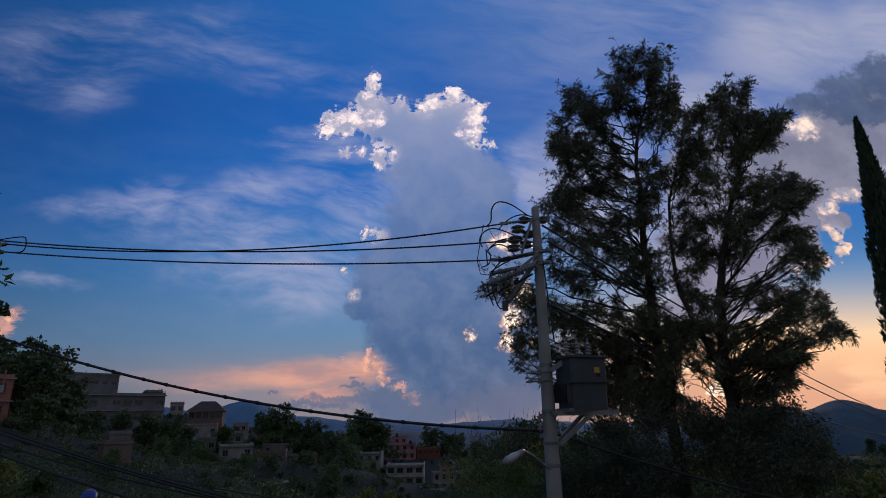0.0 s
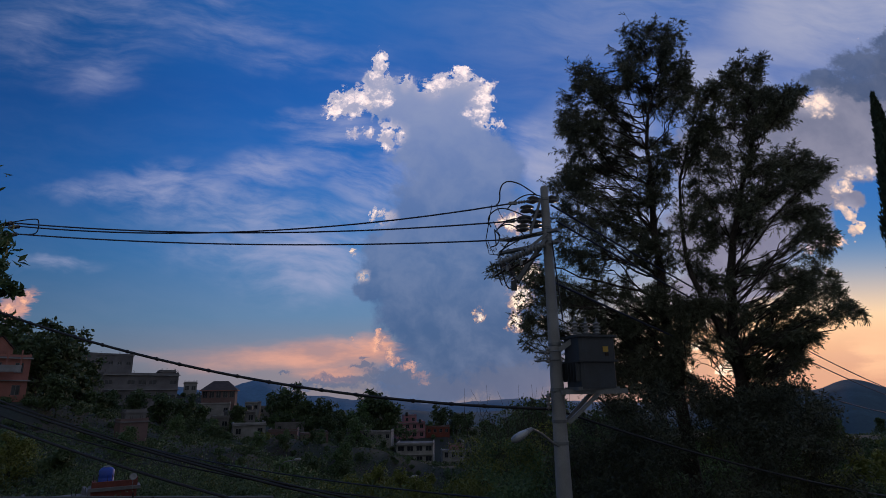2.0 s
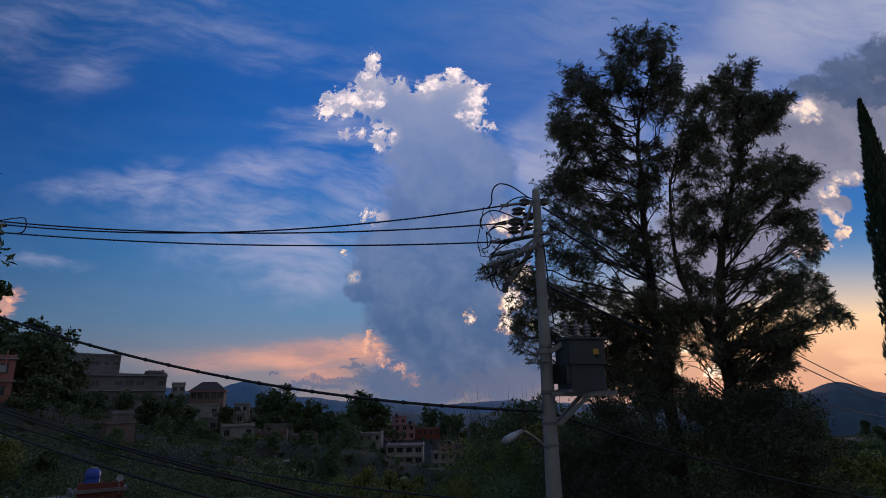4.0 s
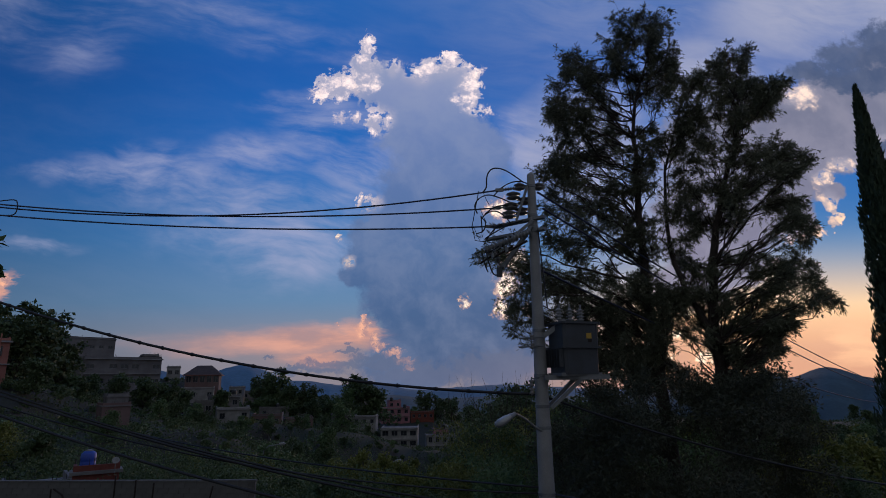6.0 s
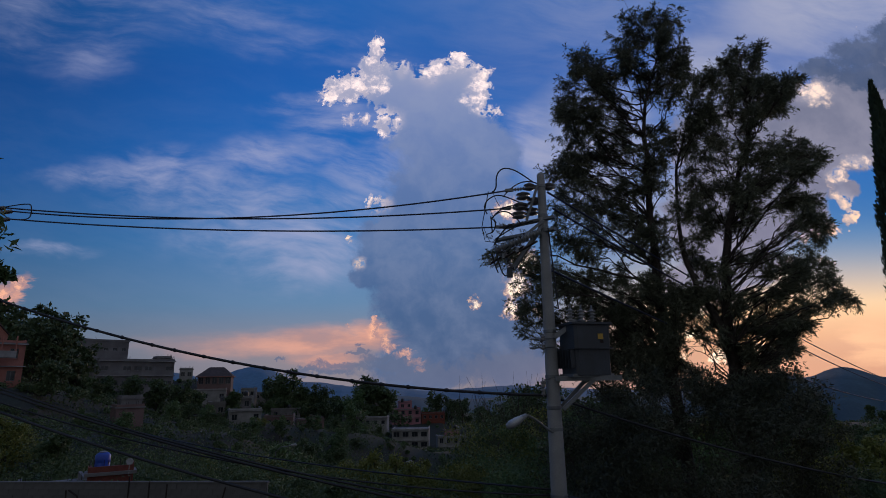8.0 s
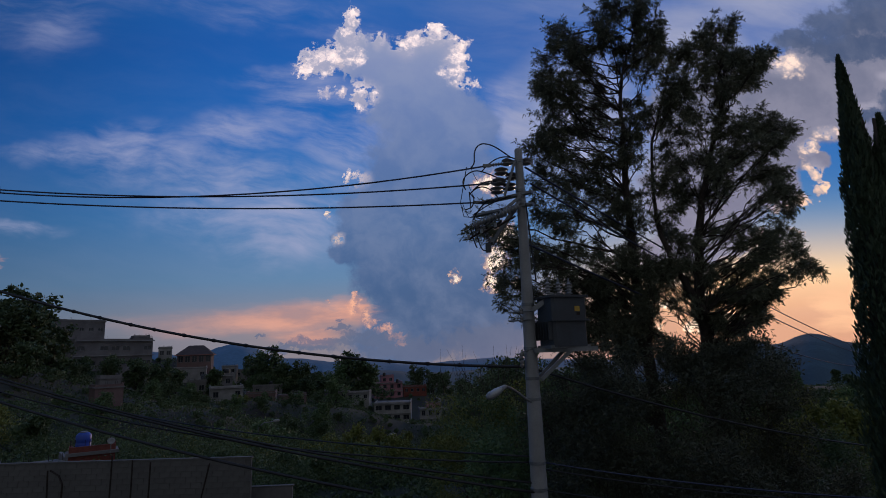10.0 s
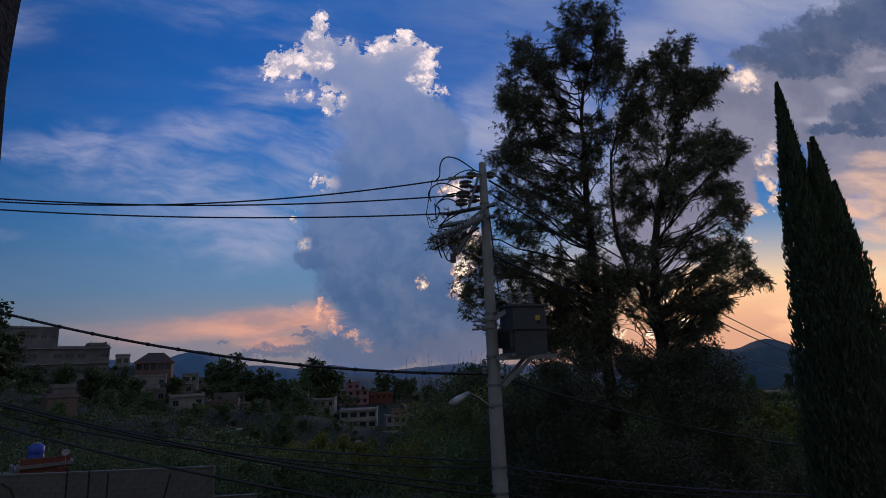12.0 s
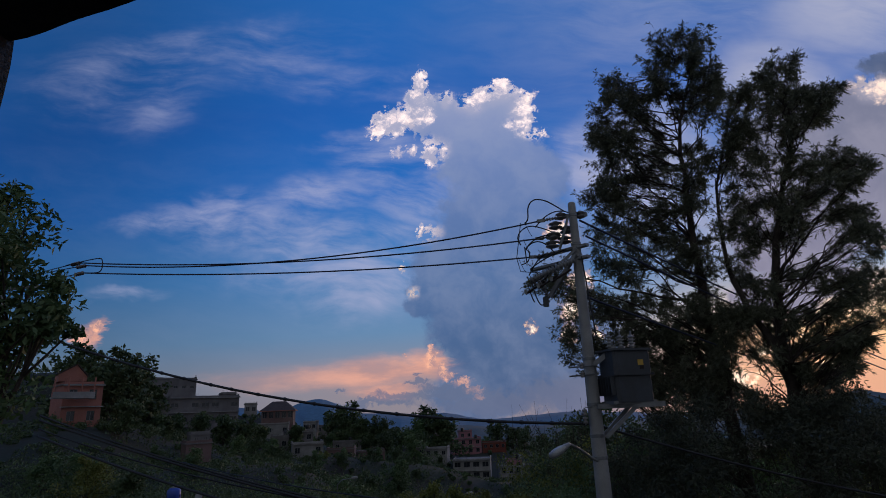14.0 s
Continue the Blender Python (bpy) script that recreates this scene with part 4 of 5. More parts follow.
def limb(s, a, b, r0, r1, wander, n=7, droop=0.0):
    """A crooked limb from a to b; returns its points."""
    a, b = np.array(a, float), np.array(b, float)
    off = np.cumsum(rng.normal(0, wander, (n + 1, 3)), 0)
    f = np.linspace(0, 1, n + 1)[:, None]
    off -= off[:1] * (1 - f) + off[-1:] * f
    pts = a + (b - a) * f + off
    pts[:, 2] -= droop * 4 * f[:, 0] * (1 - f[:, 0])
    s.tube(pts.tolist(), [r0 + (r1 - r0) * i / n for i in range(n + 1)], 6 if r0 > 0.03 else 4)
    return pts


def casuarina(name, label, lobes, trunk_pts, d0, spread, seed, fork=()):
    """An open needle-leaved tree: a leaning trunk, perhaps forked, limbs to each bough, twigs and feathery hanging sprays."""
    global rng
    rng = np.random.default_rng(seed)
    base = Vector(trunk_pts[0])
    ob = thing(name, Matrix.Translation(base), label, "tree")
    stems = []
    for points, thick_ in ((trunk_pts, 0.17), (fork, 0.085)):
        if not points:
            continue
        trunk = [np.array(Vector(q) - base) for q in points]
        stem = [trunk[0]]
        for i in range(len(trunk) - 1):
            stem += [trunk[i] + (trunk[i + 1] - trunk[i]) * f + rng.normal(0, 0.025, 3) for f in (0.33, 0.66, 1.0)]
        s = Shape().tube([tuple(q) for q in stem], [thick_ * (1 - i / (len(stem) - 1)) ** 1.1 + 0.018 for i in range(len(stem))], 10)
        part("trunk", s, BARK, ob, smooth=True)
        stems += stem
    limbs, tw = Shape(), Shape()
    c_all, a_all, w_all = [], [], []
    stem = np.array(stems)
    # lighter boughs between neighbours
    spots = np.array(lobes)
    between = []
    for i, q in enumerate(spots):
        gap = np.hypot(spots[:, 0] - q[0], spots[:, 1] - q[1])
        for j in np.argsort(gap)[1:4]:
            if gap[j] < 3.6 and (i < j or i not in np.argsort(np.hypot(spots[:, 0] - spots[j, 0], spots[:, 1] - spots[j, 1]))[1:4]):
                between.append((*((q[:2] + spots[j][:2]) / 2 + rng.normal(0, 0.25, 2)), 0.62 * min(q[2], spots[j][2])))
    for az, el, r in list(lobes) + between:
        mid = np.array(at(az, el, d0 + rng.uniform(-spread, spread)) - base)
        # the limb leaves the nearest stem well below the bough, and rises to it
        aside = np.hypot(stem[:, 0] - mid[0], stem[:, 1] - mid[1])
        low = stem[np.argmin(np.abs(stem[:, 2] - (mid[2] - rng.uniform(0.1, 0.6) * aside - rng.uniform(0.2, 1.2))) + 0.5 * aside)]
        reach = np.linalg.norm(mid - low)
        pts = limb(limbs, low, mid, 0.008 + 0.008 * min(reach, 4), 0.007, 0.09, 8, rng.uniform(-0.09, 0.03) * reach)
        grow = unit((mid - pts[3])[None])[0]
        for j in range(int((4 + 25 * r) * (1.0 if el > 12 else 0.95))):
            start = pts[rng.integers(4, len(pts))]
            way = rng.normal(0, 1, 3) + grow * 0.5
            way[2] = way[2] * 0.8 + 0.15
            way /= np.linalg.norm(way)
            end = mid + way * r * rng.uniform(0.2, 1.45)
            tp = limb(tw, start, end, 0.008, 0.003, 0.03, 5, 0.02)
            for q in range(10):
                f = (1 - 0.7 * rng.uniform(0, 1) ** 1.5) * 5
                i0 = min(int(f), 4)
                p0 = tp[i0] + (tp[i0 + 1] - tp[i0]) * (f - i0)
                # a spray: needles set along a short axis that bends down
                axis = unit((unit((tp[-1] - tp[0])[None])[0] * 0.7 + rng.normal(0, 0.5, 3) + np.array((0, 0, -0.25)))[None])[0]
                long_ = rng.uniform(0.10, 0.26)
                f = rng.uniform(0, 1, (13, 1))
                dirs = unit(axis + rng.normal(0, 0.42, (13, 3)) + np.array((0, 0, -0.35)) * f)
                ln = rng.uniform(0.028, 0.068, (13, 1))
                c_all.append(p0 + axis * long_ * f - np.array((0, 0, 0.06)) * f * f + dirs * ln)
                a_all.append(dirs * ln)
                w_all.append(unit(np.cross(dirs, rng.normal(0, 1, (13, 3)))) * rng.uniform(0.006, 0.012, (13, 1)))
    tagged(part("limb", limbs, BARK, ob, smooth=True), kind="stuff")
    tagged(part("twig", tw, BARK, ob), kind="stuff")
    part("crown", quads("crown", np.concatenate(c_all), np.concatenate(a_all), np.concatenate(w_all), NEEDLES), None, ob)
    return ob


DT = 16.5
casuarina("casuarina_tree", "tall dark feathery needle-leaved tree with an open crown", LEFT_TOP + LEFT_MIDDLE + LEFT_FOOT + LEFT_FILL,
          [tuple(spot(22.3, DT, 0.3)), tuple(at(21.1, 0.1, DT)), tuple(at(20.5, 8.4, DT)), tuple(at(20.5, 14.9, DT)), tuple(at(20.8, 21.4, DT)), tuple(at(21.2, 25.9, DT)), tuple(at(23.6, 31.4, DT))], DT, 0.9, 3)
casuarina("casuarina_tree", "dark feathery needle-leaved tree with spreading drooping limbs", RIGHT_TOP + RIGHT_MIDDLE + RIGHT_FOOT + RIGHT_FILL,
          [tuple(spot(27.0, DT + 0.4, 0.3)), tuple(at(26.1, -1.0, DT + 0.4)), tuple(at(26.2, 4.9, DT + 0.4)), tuple(at(26.5, 10.0, DT + 0.4)), tuple(at(27.8, 15.1, DT + 0.4)), tuple(at(29.2, 19.0, DT + 0.4)), tuple(at(30.7, 23.2, DT + 0.4)), tuple(at(30.2, 27.4, DT + 0.4))], DT + 0.4, 0.9, 5,
          [tuple(at(26.4, 2.9, DT)), tuple(at(24.1, 7.7, DT)), tuple(at(23.0, 12.0, DT)), tuple(at(23.4, 19.4, DT)), tuple(at(25.3, 24.4, DT))])


def kites(n, centre, size, r, half, wide, up=0.0, shell=0.55):
    """n leaves scattered through the outer part of an ellipsoid."""
    d = unit(rng.normal(0, 1, (n, 3)))
    c = np.array(centre) + d * np.array(size) * r * rng.uniform(shell, 1.0, (n, 1)) ** 0.7
    a = unit(d * 0.5 + rng.normal(0, 0.7, (n, 3)) + np.array((0, 0, up)))
    w = unit(np.cross(a, rng.normal(0, 1, (n, 3))))
    k_ = rng.uniform(0.6, 1.2, (n, 1))
    return c, a * half * k_, w * wide * k_


def leafy(name, label, base, trunk_h, lobes, per, half, wide, mat, thick_, stems=4):
    """A broad-leaved tree or bush: trunk, a limb to each lobe, and clumps of single leaves with gaps."""
    ob = thing(name, Matrix.Translation(base), label, "tree" if trunk_h > 0.8 else "bush")
    s = Shape()
    top = np.array((0.0, 0.0, trunk_h))
    limb(s, (0, 0, -0.3), top, thick_, thick_ * 0.7, thick_ * 0.3)
    sets = []
    for x, y, z, r in lobes:
        pts = limb(s, top, (x, y, z), thick_ * 0.45, thick_ * 0.1, 0.05 * r + 0.01, 6)
        for j in range(stems):
            q = np.array((x, y, z)) + rng.normal(0, 0.45, 3) * r
            limb(s, pts[-2], q, thick_ * 0.14, thick_ * 0.05, 0.03 * r, 3)
            sets.append(kites(max(per // stems, 6), q, (1, 1, 0.8), r * rng.uniform(0.45, 0.75), half, wide, -0.1, 0.2))
    part("trunk", s, BARK, ob, smooth=True)
    c, a, w = (np.concatenate(q) for q in zip(*sets))
    part("crown", quads("crown", c, a, w, mat), None, ob)
    return ob


# leafy tree close to the terrace
rng = np.random.default_rng(21)
near_base = bearing(-48, 6.8, 0)
lobes = [(*(at(a, e, 6.5 + 0.25 * math.sin(i * 2.1)) + Vector((0.36, -0.32, 0)) - near_base), r) for i, (a, e, r) in enumerate(NEAR_LOBES)]
lobes += [(*(at(a, e, 6.9) - near_base), 0.6) for a, e in ((-50, 16), (-50, 9), (-47, 3), (-52, 4), (-54, 12), (-51, -1))]
leafy("leafy_tree", "leafy green tree with pointed broad leaves", near_base, 4.2, lobes, 700, 0.046, 0.0185, BROAD, 0.11, 7)


def cypress(label, base, spires, n, seed):
    """A column of upright scale sprays, with one or more spires."""
    global rng
    rng = np.random.default_rng(seed)
    ob = thing("cypress_tree", Matrix.Translation(base), label, "tree")
    part("trunk", Shape().tube([(0, 0, -0.3), (0.02, 0.01, 2.0), (0, 0, 6.0), (0.0, 0, spires[0][2] * 0.9)], [0.16, 0.13, 0.08, 0.02], 8), BARK, ob, smooth=True)
    for (x, y, top, r, lo), count in zip(spires, n):
        h = rng.uniform(0, 1, count) ** 0.85
        z = lo + (top - lo) * h
        prof = r * (np.clip((1 - h) / 0.62, 0, 1) ** 0.8) * (0.58 + 0.42 * np.clip(h / 0.45, 0, 1))
        th = rng.uniform(0, 2 * np.pi, count)
        lump = 1 + 0.10 * np.sin(th * 3 + z * 2.3) + 0.08 * np.sin(th * 5 - z * 5.1) + 0.06 * np.sin(z * 11 + th * 2)
        lump += 0.09 * np.sin(z * 4.1 + th * 7) * np.sin(z * 1.7 + 2 * th)
        rad = prof * lump * rng.uniform(0.70, 1.05, count)
        c = np.stack([x * (0.45 + 0.55 * h) + rad * np.cos(th), y + rad * np.sin(th), z], -1)
        out = np.stack([np.cos(th), np.sin(th), np.zeros(count)], -1)
        a = unit(out * 0.28 + np.array((0, 0, 1.0)) + rng.normal(0, 0.22, (count, 3)))
        ln = rng.uniform(0.028, 0.075, (count, 1))
        w = unit(np.cross(a, out + rng.normal(0, 0.8, (count, 3)))) * rng.uniform(0.009, 0.019, (count, 1))
        part("crown", quads("crown", c, a * ln, w, CYPRESS), None, ob)
        core = Shape().lathe([(r * 0.38, lo + 0.1), (r * 0.52, lo + (top - lo) * 0.2), (r * 0.66, lo + (top - lo) * 0.42), (r * 0.42, lo + (top - lo) * 0.68), (r * 0.14, lo + (top - lo) * 0.9)], Matrix.Translation((x * 0.6, y, 0)), 12)
        part("inner_bough", core, BARK, ob)
    return ob


cypress("dense dark green Italian cypress with two pointed spires", bearing(41.2, 9.9, 0), [(-0.28, 0.1, height(23.2, 9.75), 0.54, 0.4), (0.08, 0.0, height(17.9, 9.9), 0.78, 0.2), (0.5, 0.2, height(14.0, 10.2), 0.7, 0.2)],
        (30000, 30000, 15000), 9)


# ---- houses on the slope ----
def house(label, az, d, top_el, w, depth, storeys, mat, turn=0.0, bays=3, roof="flat", extra=0.0, name="house", sill=True, win=(1.0, 1.1), skip=0, ledge=False):
    """A block house: walls with real window openings, panes set back, a roof slab with parapet or a tiled roof. Its roof shows at top_el."""
    q = bearing(az, d)
    roof_z = height(top_el, d)
    h = 2.7 * storeys
    base = roof_z - h
    ob = thing(name, Matrix.Translation((q.x, q.y, base)) @ pose(0, 0, 0, 0, 0, -az + turn), label, "house")
    deep = max(base - float(ground(q.x, q.y)) + 2.0, 1.0) + extra
    # side and back walls, and the plinth down into the slope
    walls = [(-w / 2 + 0.1, depth / 2, h / 2, 0.2, depth, h), (w / 2 - 0.1, depth / 2, h / 2, 0.2, depth, h), (0, depth - 0.1, h / 2, w - 0.4, 0.2, h)]
    part("plinth", Shape().box(0, depth / 2, -deep / 2, w, depth, deep), mat, ob)
    ww, wh = win
    pitch = w / bays
    open_ = []
    for st in range(storeys):
        z0, z1, z2, z3 = 2.7 * st, 2.7 * st + 0.95, 2.7 * st + 0.95 + wh, 2.7 * (st + 1)
        walls += [(0, 0.1, (z0 + z1) / 2, w - 0.4, 0.2, z1 - z0), (0, 0.1, (z2 + z3) / 2, w - 0.4, 0.2, z3 - z2)]
        edges = [-w / 2 + 0.2]
        for b in range(bays):
            x = -w / 2 + pitch * (b + 0.5)
            if skip and (b + st * 2) % skip == skip - 1:
                continue
            open_.append((x, z1))
            edges += [x - ww / 2, x + ww / 2]
        edges.append(w / 2 - 0.2)
        walls += [((a + b) / 2, 0.1, (z1 + z2) / 2, b - a, 0.2, wh) for a, b in zip(edges[::2], edges[1::2]) if b - a > 0.02]
    for q in walls:
        part("wall", Shape().box(*q), mat, ob)
    for i, (x, z) in enumerate(open_):
        f = Shape()
        for dx in (-ww / 2 + 0.03, 0, ww / 2 - 0.03):
            f.box(x + dx, 0.13, z + wh / 2, 0.05, 0.05, wh)
        f.box(x, 0.13, z + 0.03, ww, 0.05, 0.05).box(x, 0.13, z + wh - 0.03, ww, 0.05, 0.05)
        window = part("window", f, STEEL, ob)
        part("pane", Shape().box(x, 0.16, z + wh / 2, ww, 0.012, wh), GLASS, window)
        if sill and i % 3 != 1:
            part("sill", Shape().box(x, -0.02, z - 0.04, ww + 0.2, 0.16, 0.07), mat, window)
    if ledge:
        for st in range(1, storeys + 1):
            part("ledge", Shape().box(0, -0.18, 2.7 * st - 0.02, w + 0.3, 0.5, 0.12), WHITE_WALL, ob, "pale concrete floor edge")
    if roof == "flat":
        part("roof", Shape().box(0, depth / 2, h + 0.08, w + 0.3, depth + 0.3, 0.16), GREY_WALL, ob)
        p_ = Shape()
        for x0, x1 in ((-0.5, -0.18), (-0.18, 0.22), (0.22, 0.5)) if w > 7 else ((-0.5, 0.5),):
            p_.box((x0 + x1) * w / 2, 0.08, h + 0.26 + 0.08 * abs(x0), (x1 - x0) * w, 0.16, 0.2 + 0.16 * abs(x0))
        p_.box(-w / 2 + 0.08, depth / 2 + 0.08, h + 0.30, 0.16, depth - 0.16, 0.3).box(w / 2 - 0.08, depth / 2 + 0.08, h + 0.36, 0.16, depth - 0.16, 0.4)
        part("parapet", p_, mat, ob)
        # reinforcement left standing for a storey to come
        for x in (-w / 2 + 0.15, -w * 0.12, w * 0.24, w / 2 - 0.15):
            bars = Shape()
            for dx in (-0.08, 0.08):
                bars.tube([(x + dx, 0.2, h + 0.2), (x + dx * 1.4, 0.2, h + 0.75 + abs(x) * 0.04)], 0.018, 4)
            part("rebar", bars, RUST, ob)
    elif roof == "hip":
        t = Shape()
        t.face_set([(-w / 2 - 0.5, -0.6, h), (w / 2 + 0.5, -0.6, h), (w / 2 + 0.5, depth + 0.6, h), (-w / 2 - 0.5, depth + 0.6, h), (-w * 0.22, depth / 2, h + 2.3), (w * 0.22, depth / 2, h + 2.3)],
                   [(0, 1, 5, 4), (1, 2, 5), (2, 3, 4, 5), (3, 0, 4), (3, 2, 1, 0)])
        part("roof", t, TILE_DARK, ob)
        part("eaves", Shape().box(0, depth / 2, h - 0.08, w + 1.1, depth + 1.3, 0.14), ORANGE_WALL, ob, "orange painted eaves board")
    else:
        t = Shape()
        t.face_set([(-w / 2 - 0.4, -0.5, h), (w / 2 + 0.4, -0.5, h), (w / 2 + 0.4, depth / 2, h + 1.5), (-w / 2 - 0.4, depth / 2, h + 1.5), (w / 2 + 0.4, depth + 0.5, h), (-w / 2 - 0.4, depth + 0.5, h)],
                   [(0, 1, 2, 3), (3, 2, 4, 5), (1, 4, 2), (0, 3, 5), (0, 5, 4, 1)])
        part("roof", t, TILE_RED, ob)
    return ob


def water_tank(az, d, z, mat, label, size=1.0):
    q = bearing(az, d, z)
    ob = thing("water_tank", Matrix.Translation(q), label, "water tank")
    part("barrel", Shape().lathe([(0.50 * size, 0), (0.52 * size, 0.05), (0.52 * size, 0.5 * size), (0.50 * size, 0.55 * size), (0.52 * size, 0.6 * size), (0.52 * size, 1.05 * size), (0.36 * size, 1.22 * size), (0.24 * size, 1.27 * size)], Matrix(), 18), mat, ob, smooth=True)
    part("lid", Shape().lathe([(0.26 * size, 1.26 * size), (0.27 * size, 1.32 * size), (0.10 * size, 1.36 * size)], Matrix(), 16), WHITE_WALL, ob)
    return ob


house("orange red house of two storeys with a balcony", -38.40, 88, 3.52, 4.5, 6, 2, ORANGE_WALL, 14, 2, win=(0.9, 1.2), ledge=True)
orange_gable = thing("roof_gable", Matrix.Translation(bearing(-39.29, 89, height(3.71, 89))) @ pose(0, 0, 0, 0, 0, 46), "orange red gabled attic on the house roof", "roof")
part("gable_wall", Shape().face_set([(-1.6, 0, 0.2), (1.6, 0, 0.2), (1.6, 0, 0.8), (0.3, 0, 2.3), (-1.6, 0, 1.1), (-1.6, 4, 0.2), (1.6, 4, 0.2), (1.6, 4, 0.8), (0.3, 4, 2.3), (-1.6, 4, 1.1)],
                                    [(0, 1, 2, 3, 4), (1, 6, 7, 2), (6, 5, 9, 8, 7), (5, 0, 4, 9)]), ORANGE_WALL, orange_gable)
part("roof_sheet", Shape().box(0, 0, 0, 2.1, 4.4, 0.10, Matrix.Translation((1.05, 2, 1.62)) @ pose(0, 0, 0, 0, 49, 0)).box(0, 0, 0, 2.3, 4.4, 0.10, Matrix.Translation((-0.75, 2, 1.78)) @ pose(0, 0, 0, 0, -32, 0)), TILE_DARK, orange_gable, "weathered brown roof sheets")
balcony = thing("balcony", Matrix.Translation(bearing(-39.06, 86, height(2.51, 86))) @ pose(0, 0, 0, 0, 0, 52), "pale concrete balcony on the orange house", "balcony")
part("slab", Shape().box(0, 0.5, 0.0, 4.6, 1.4, 0.18), WHITE_WALL, balcony)
part("parapet", Shape().box(0, -0.15, 0.40, 4.6, 0.12, 0.62), WHITE_WALL, balcony)
for x in (-2.2, -0.7, 0.8, 2.2):
    part("post", Shape().box(x, -0.1, 1.4, 0.14, 0.14, 2.2), ORANGE_WALL, balcony)
house("long bare grey two-storey block building", -28.76, 122, 2.24, 13.2, 9, 2, GREY_WALL, 18, 7, win=(1.3, 0.8), skip=4, ledge=True)
house("bare grey upper block above the long building", -31.70, 128, 3.90, 9.5, 7, 2, GREY_WALL, 14, 6, win=(0.8, 0.6), sill=False)
house("unfinished grey stair tower on the long building", -26.75, 127, 2.49, 2.8, 4, 1, GREY_WALL, 10, 2, win=(0.9, 0.8))
house("pale blue-grey shed on the ridge", -24.83, 165, 1.50, 3.2, 5, 1, WHITE_WALL, 0, 2)
house("brick house with a brown hipped roof", -22.39, 150, 0.85, 7.6, 7, 1, ROSE_WALL, -6, 5, win=(1.1, 1.5), roof="hip")
house("pale plastered lower storey below the brick house", -22.72, 146, -0.41, 7.1, 4, 1, WHITE_WALL, -4, 4, win=(1.0, 1.0), skip=3)
house("bare grey block house with flat roof", -20.20, 134, -1.14, 5.6, 6, 2, GREY_WALL, 10, 3, skip=2, ledge=True)
house("small grey block house beside the path", -22.08, 128, -1.61, 3.6, 5, 1, GREY_WALL, -8, 2)
house("low pale house with a light roof edge", -19.48, 120, -2.29, 6.0, 6, 1, WHITE_WALL, 4, 3, skip=2, ledge=True)
house("low whitewashed house among the trees", -25.70, 118, -1.86, 5.4, 5, 1, WHITE_WALL, 6, 4, skip=3)
house("narrow unplastered rose-grey block tower", -28.98, 80, -1.77, 3.0, 4, 1, ROSE_WALL, 10, 1, win=(0.5, 0.4), extra=3)
house("grey block top storey of the narrow tower", -28.93, 81, -1.00, 2.3, 3, 1, GREY_WALL, 10, 1, win=(0.4, 0.3), sill=False)
house("rose-grey block wall house", -16.49, 140, -2.95, 6.5, 6, 1, ROSE_WALL, -5, 3, skip=2)
house("low rose-grey house above a bank", -13.56, 146, -3.30, 6.6, 6, 1, ROSE_WALL, 6, 3, win=(1.3, 0.9))
house("grey block house higher on the bank", -15.88, 175, -2.27, 8.2, 6, 1, GREY_WALL, 0, 3, skip=2)
house("low grey house with flat roof", -9.29, 160, -3.09, 5.8, 6, 1, GREY_WALL, 8, 2, ledge=True)
house("low grey house with a pale roof", -7.39, 170, -3.28, 6.6, 6, 1, WHITE_WALL, -8, 3, ledge=True)
house("bright pink two-storey house with roof tanks", -4.36, 205, -2.52, 10.0, 8, 2, PINK_WALL, 8, 4, win=(1.2, 1.3), ledge=True)
house("pink upper room on the pink house", -4.44, 207, -1.84, 4.5, 5, 1, PINK_WALL, 8, 2)
house("low red wing beside the pink house", -1.74, 206, -2.93, 8.1, 6, 1, BRICK_RED, 4, 4)
house("white three-storey apartment block with dark windows", -4.01, 165, -4.48, 10.3, 9, 3, WHITE_WALL, -4, 4, win=(1.7, 1.3), ledge=True)
house("white house with a pink upper floor", 0.08, 178, -5.18, 8.7, 7, 2, WHITE_WALL, 6, 4, win=(1.0, 1.5), ledge=True)
house("pink upper room with a roof terrace", 0.08, 181, -4.58, 4.5, 4, 1, PINK_WALL, 6, 2)
house("grey house half hidden by trees", 3.55, 215, -4.28, 5.6, 6, 1, GREY_WALL, 0, 3)
house("small distant block house", -17.99, 210, -0.74, 5.6, 6, 1, GREY_WALL, -9, 3, sill=False)
house("small distant block house", -16.08, 235, -0.72, 4.6, 6, 1, ROSE_WALL, -9, 3, sill=False)
house("small distant block house", -19.42, 190, -0.36, 3.9, 6, 1, WHITE_WALL, -9, 3, sill=False)
house("small distant block house", -13.76, 225, -1.44, 5.7, 6, 1, GREY_WALL, -9, 3, sill=False)
house("small distant block house", -11.13, 240, -1.98, 5.5, 6, 1, WHITE_WALL, 8, 3, sill=False)
house("small distant block house", -6.88, 250, -1.95, 5.5, 6, 1, GREY_WALL, -9, 3, sill=False)
house("small distant block house", 0.60, 280, -2.61, 6.4, 6, 1, WHITE_WALL, 8, 3, sill=False)
house("pale industrial shed far down the valley", 31.5, 420, -4.15, 26.0, 14, 1, WHITE_WALL, 5, 4, sill=False)
water_tank(-4.77, 204, height(-1.83, 204), BLACK_PLASTIC, "black plastic water tank on a house roof", 1.0)
water_tank(-3.48, 204, height(-2.50, 204), BLACK_PLASTIC, "black plastic water tank on a house roof", 1.0)
water_tank(-19.53, 135, height(-1.07, 135), BLACK_PLASTIC, "black plastic water tank on a house roof", 1.0)
water_tank(0.36, 180, height(-4.48, 180), BLACK_PLASTIC, "black plastic water tank on a house roof", 1.0)
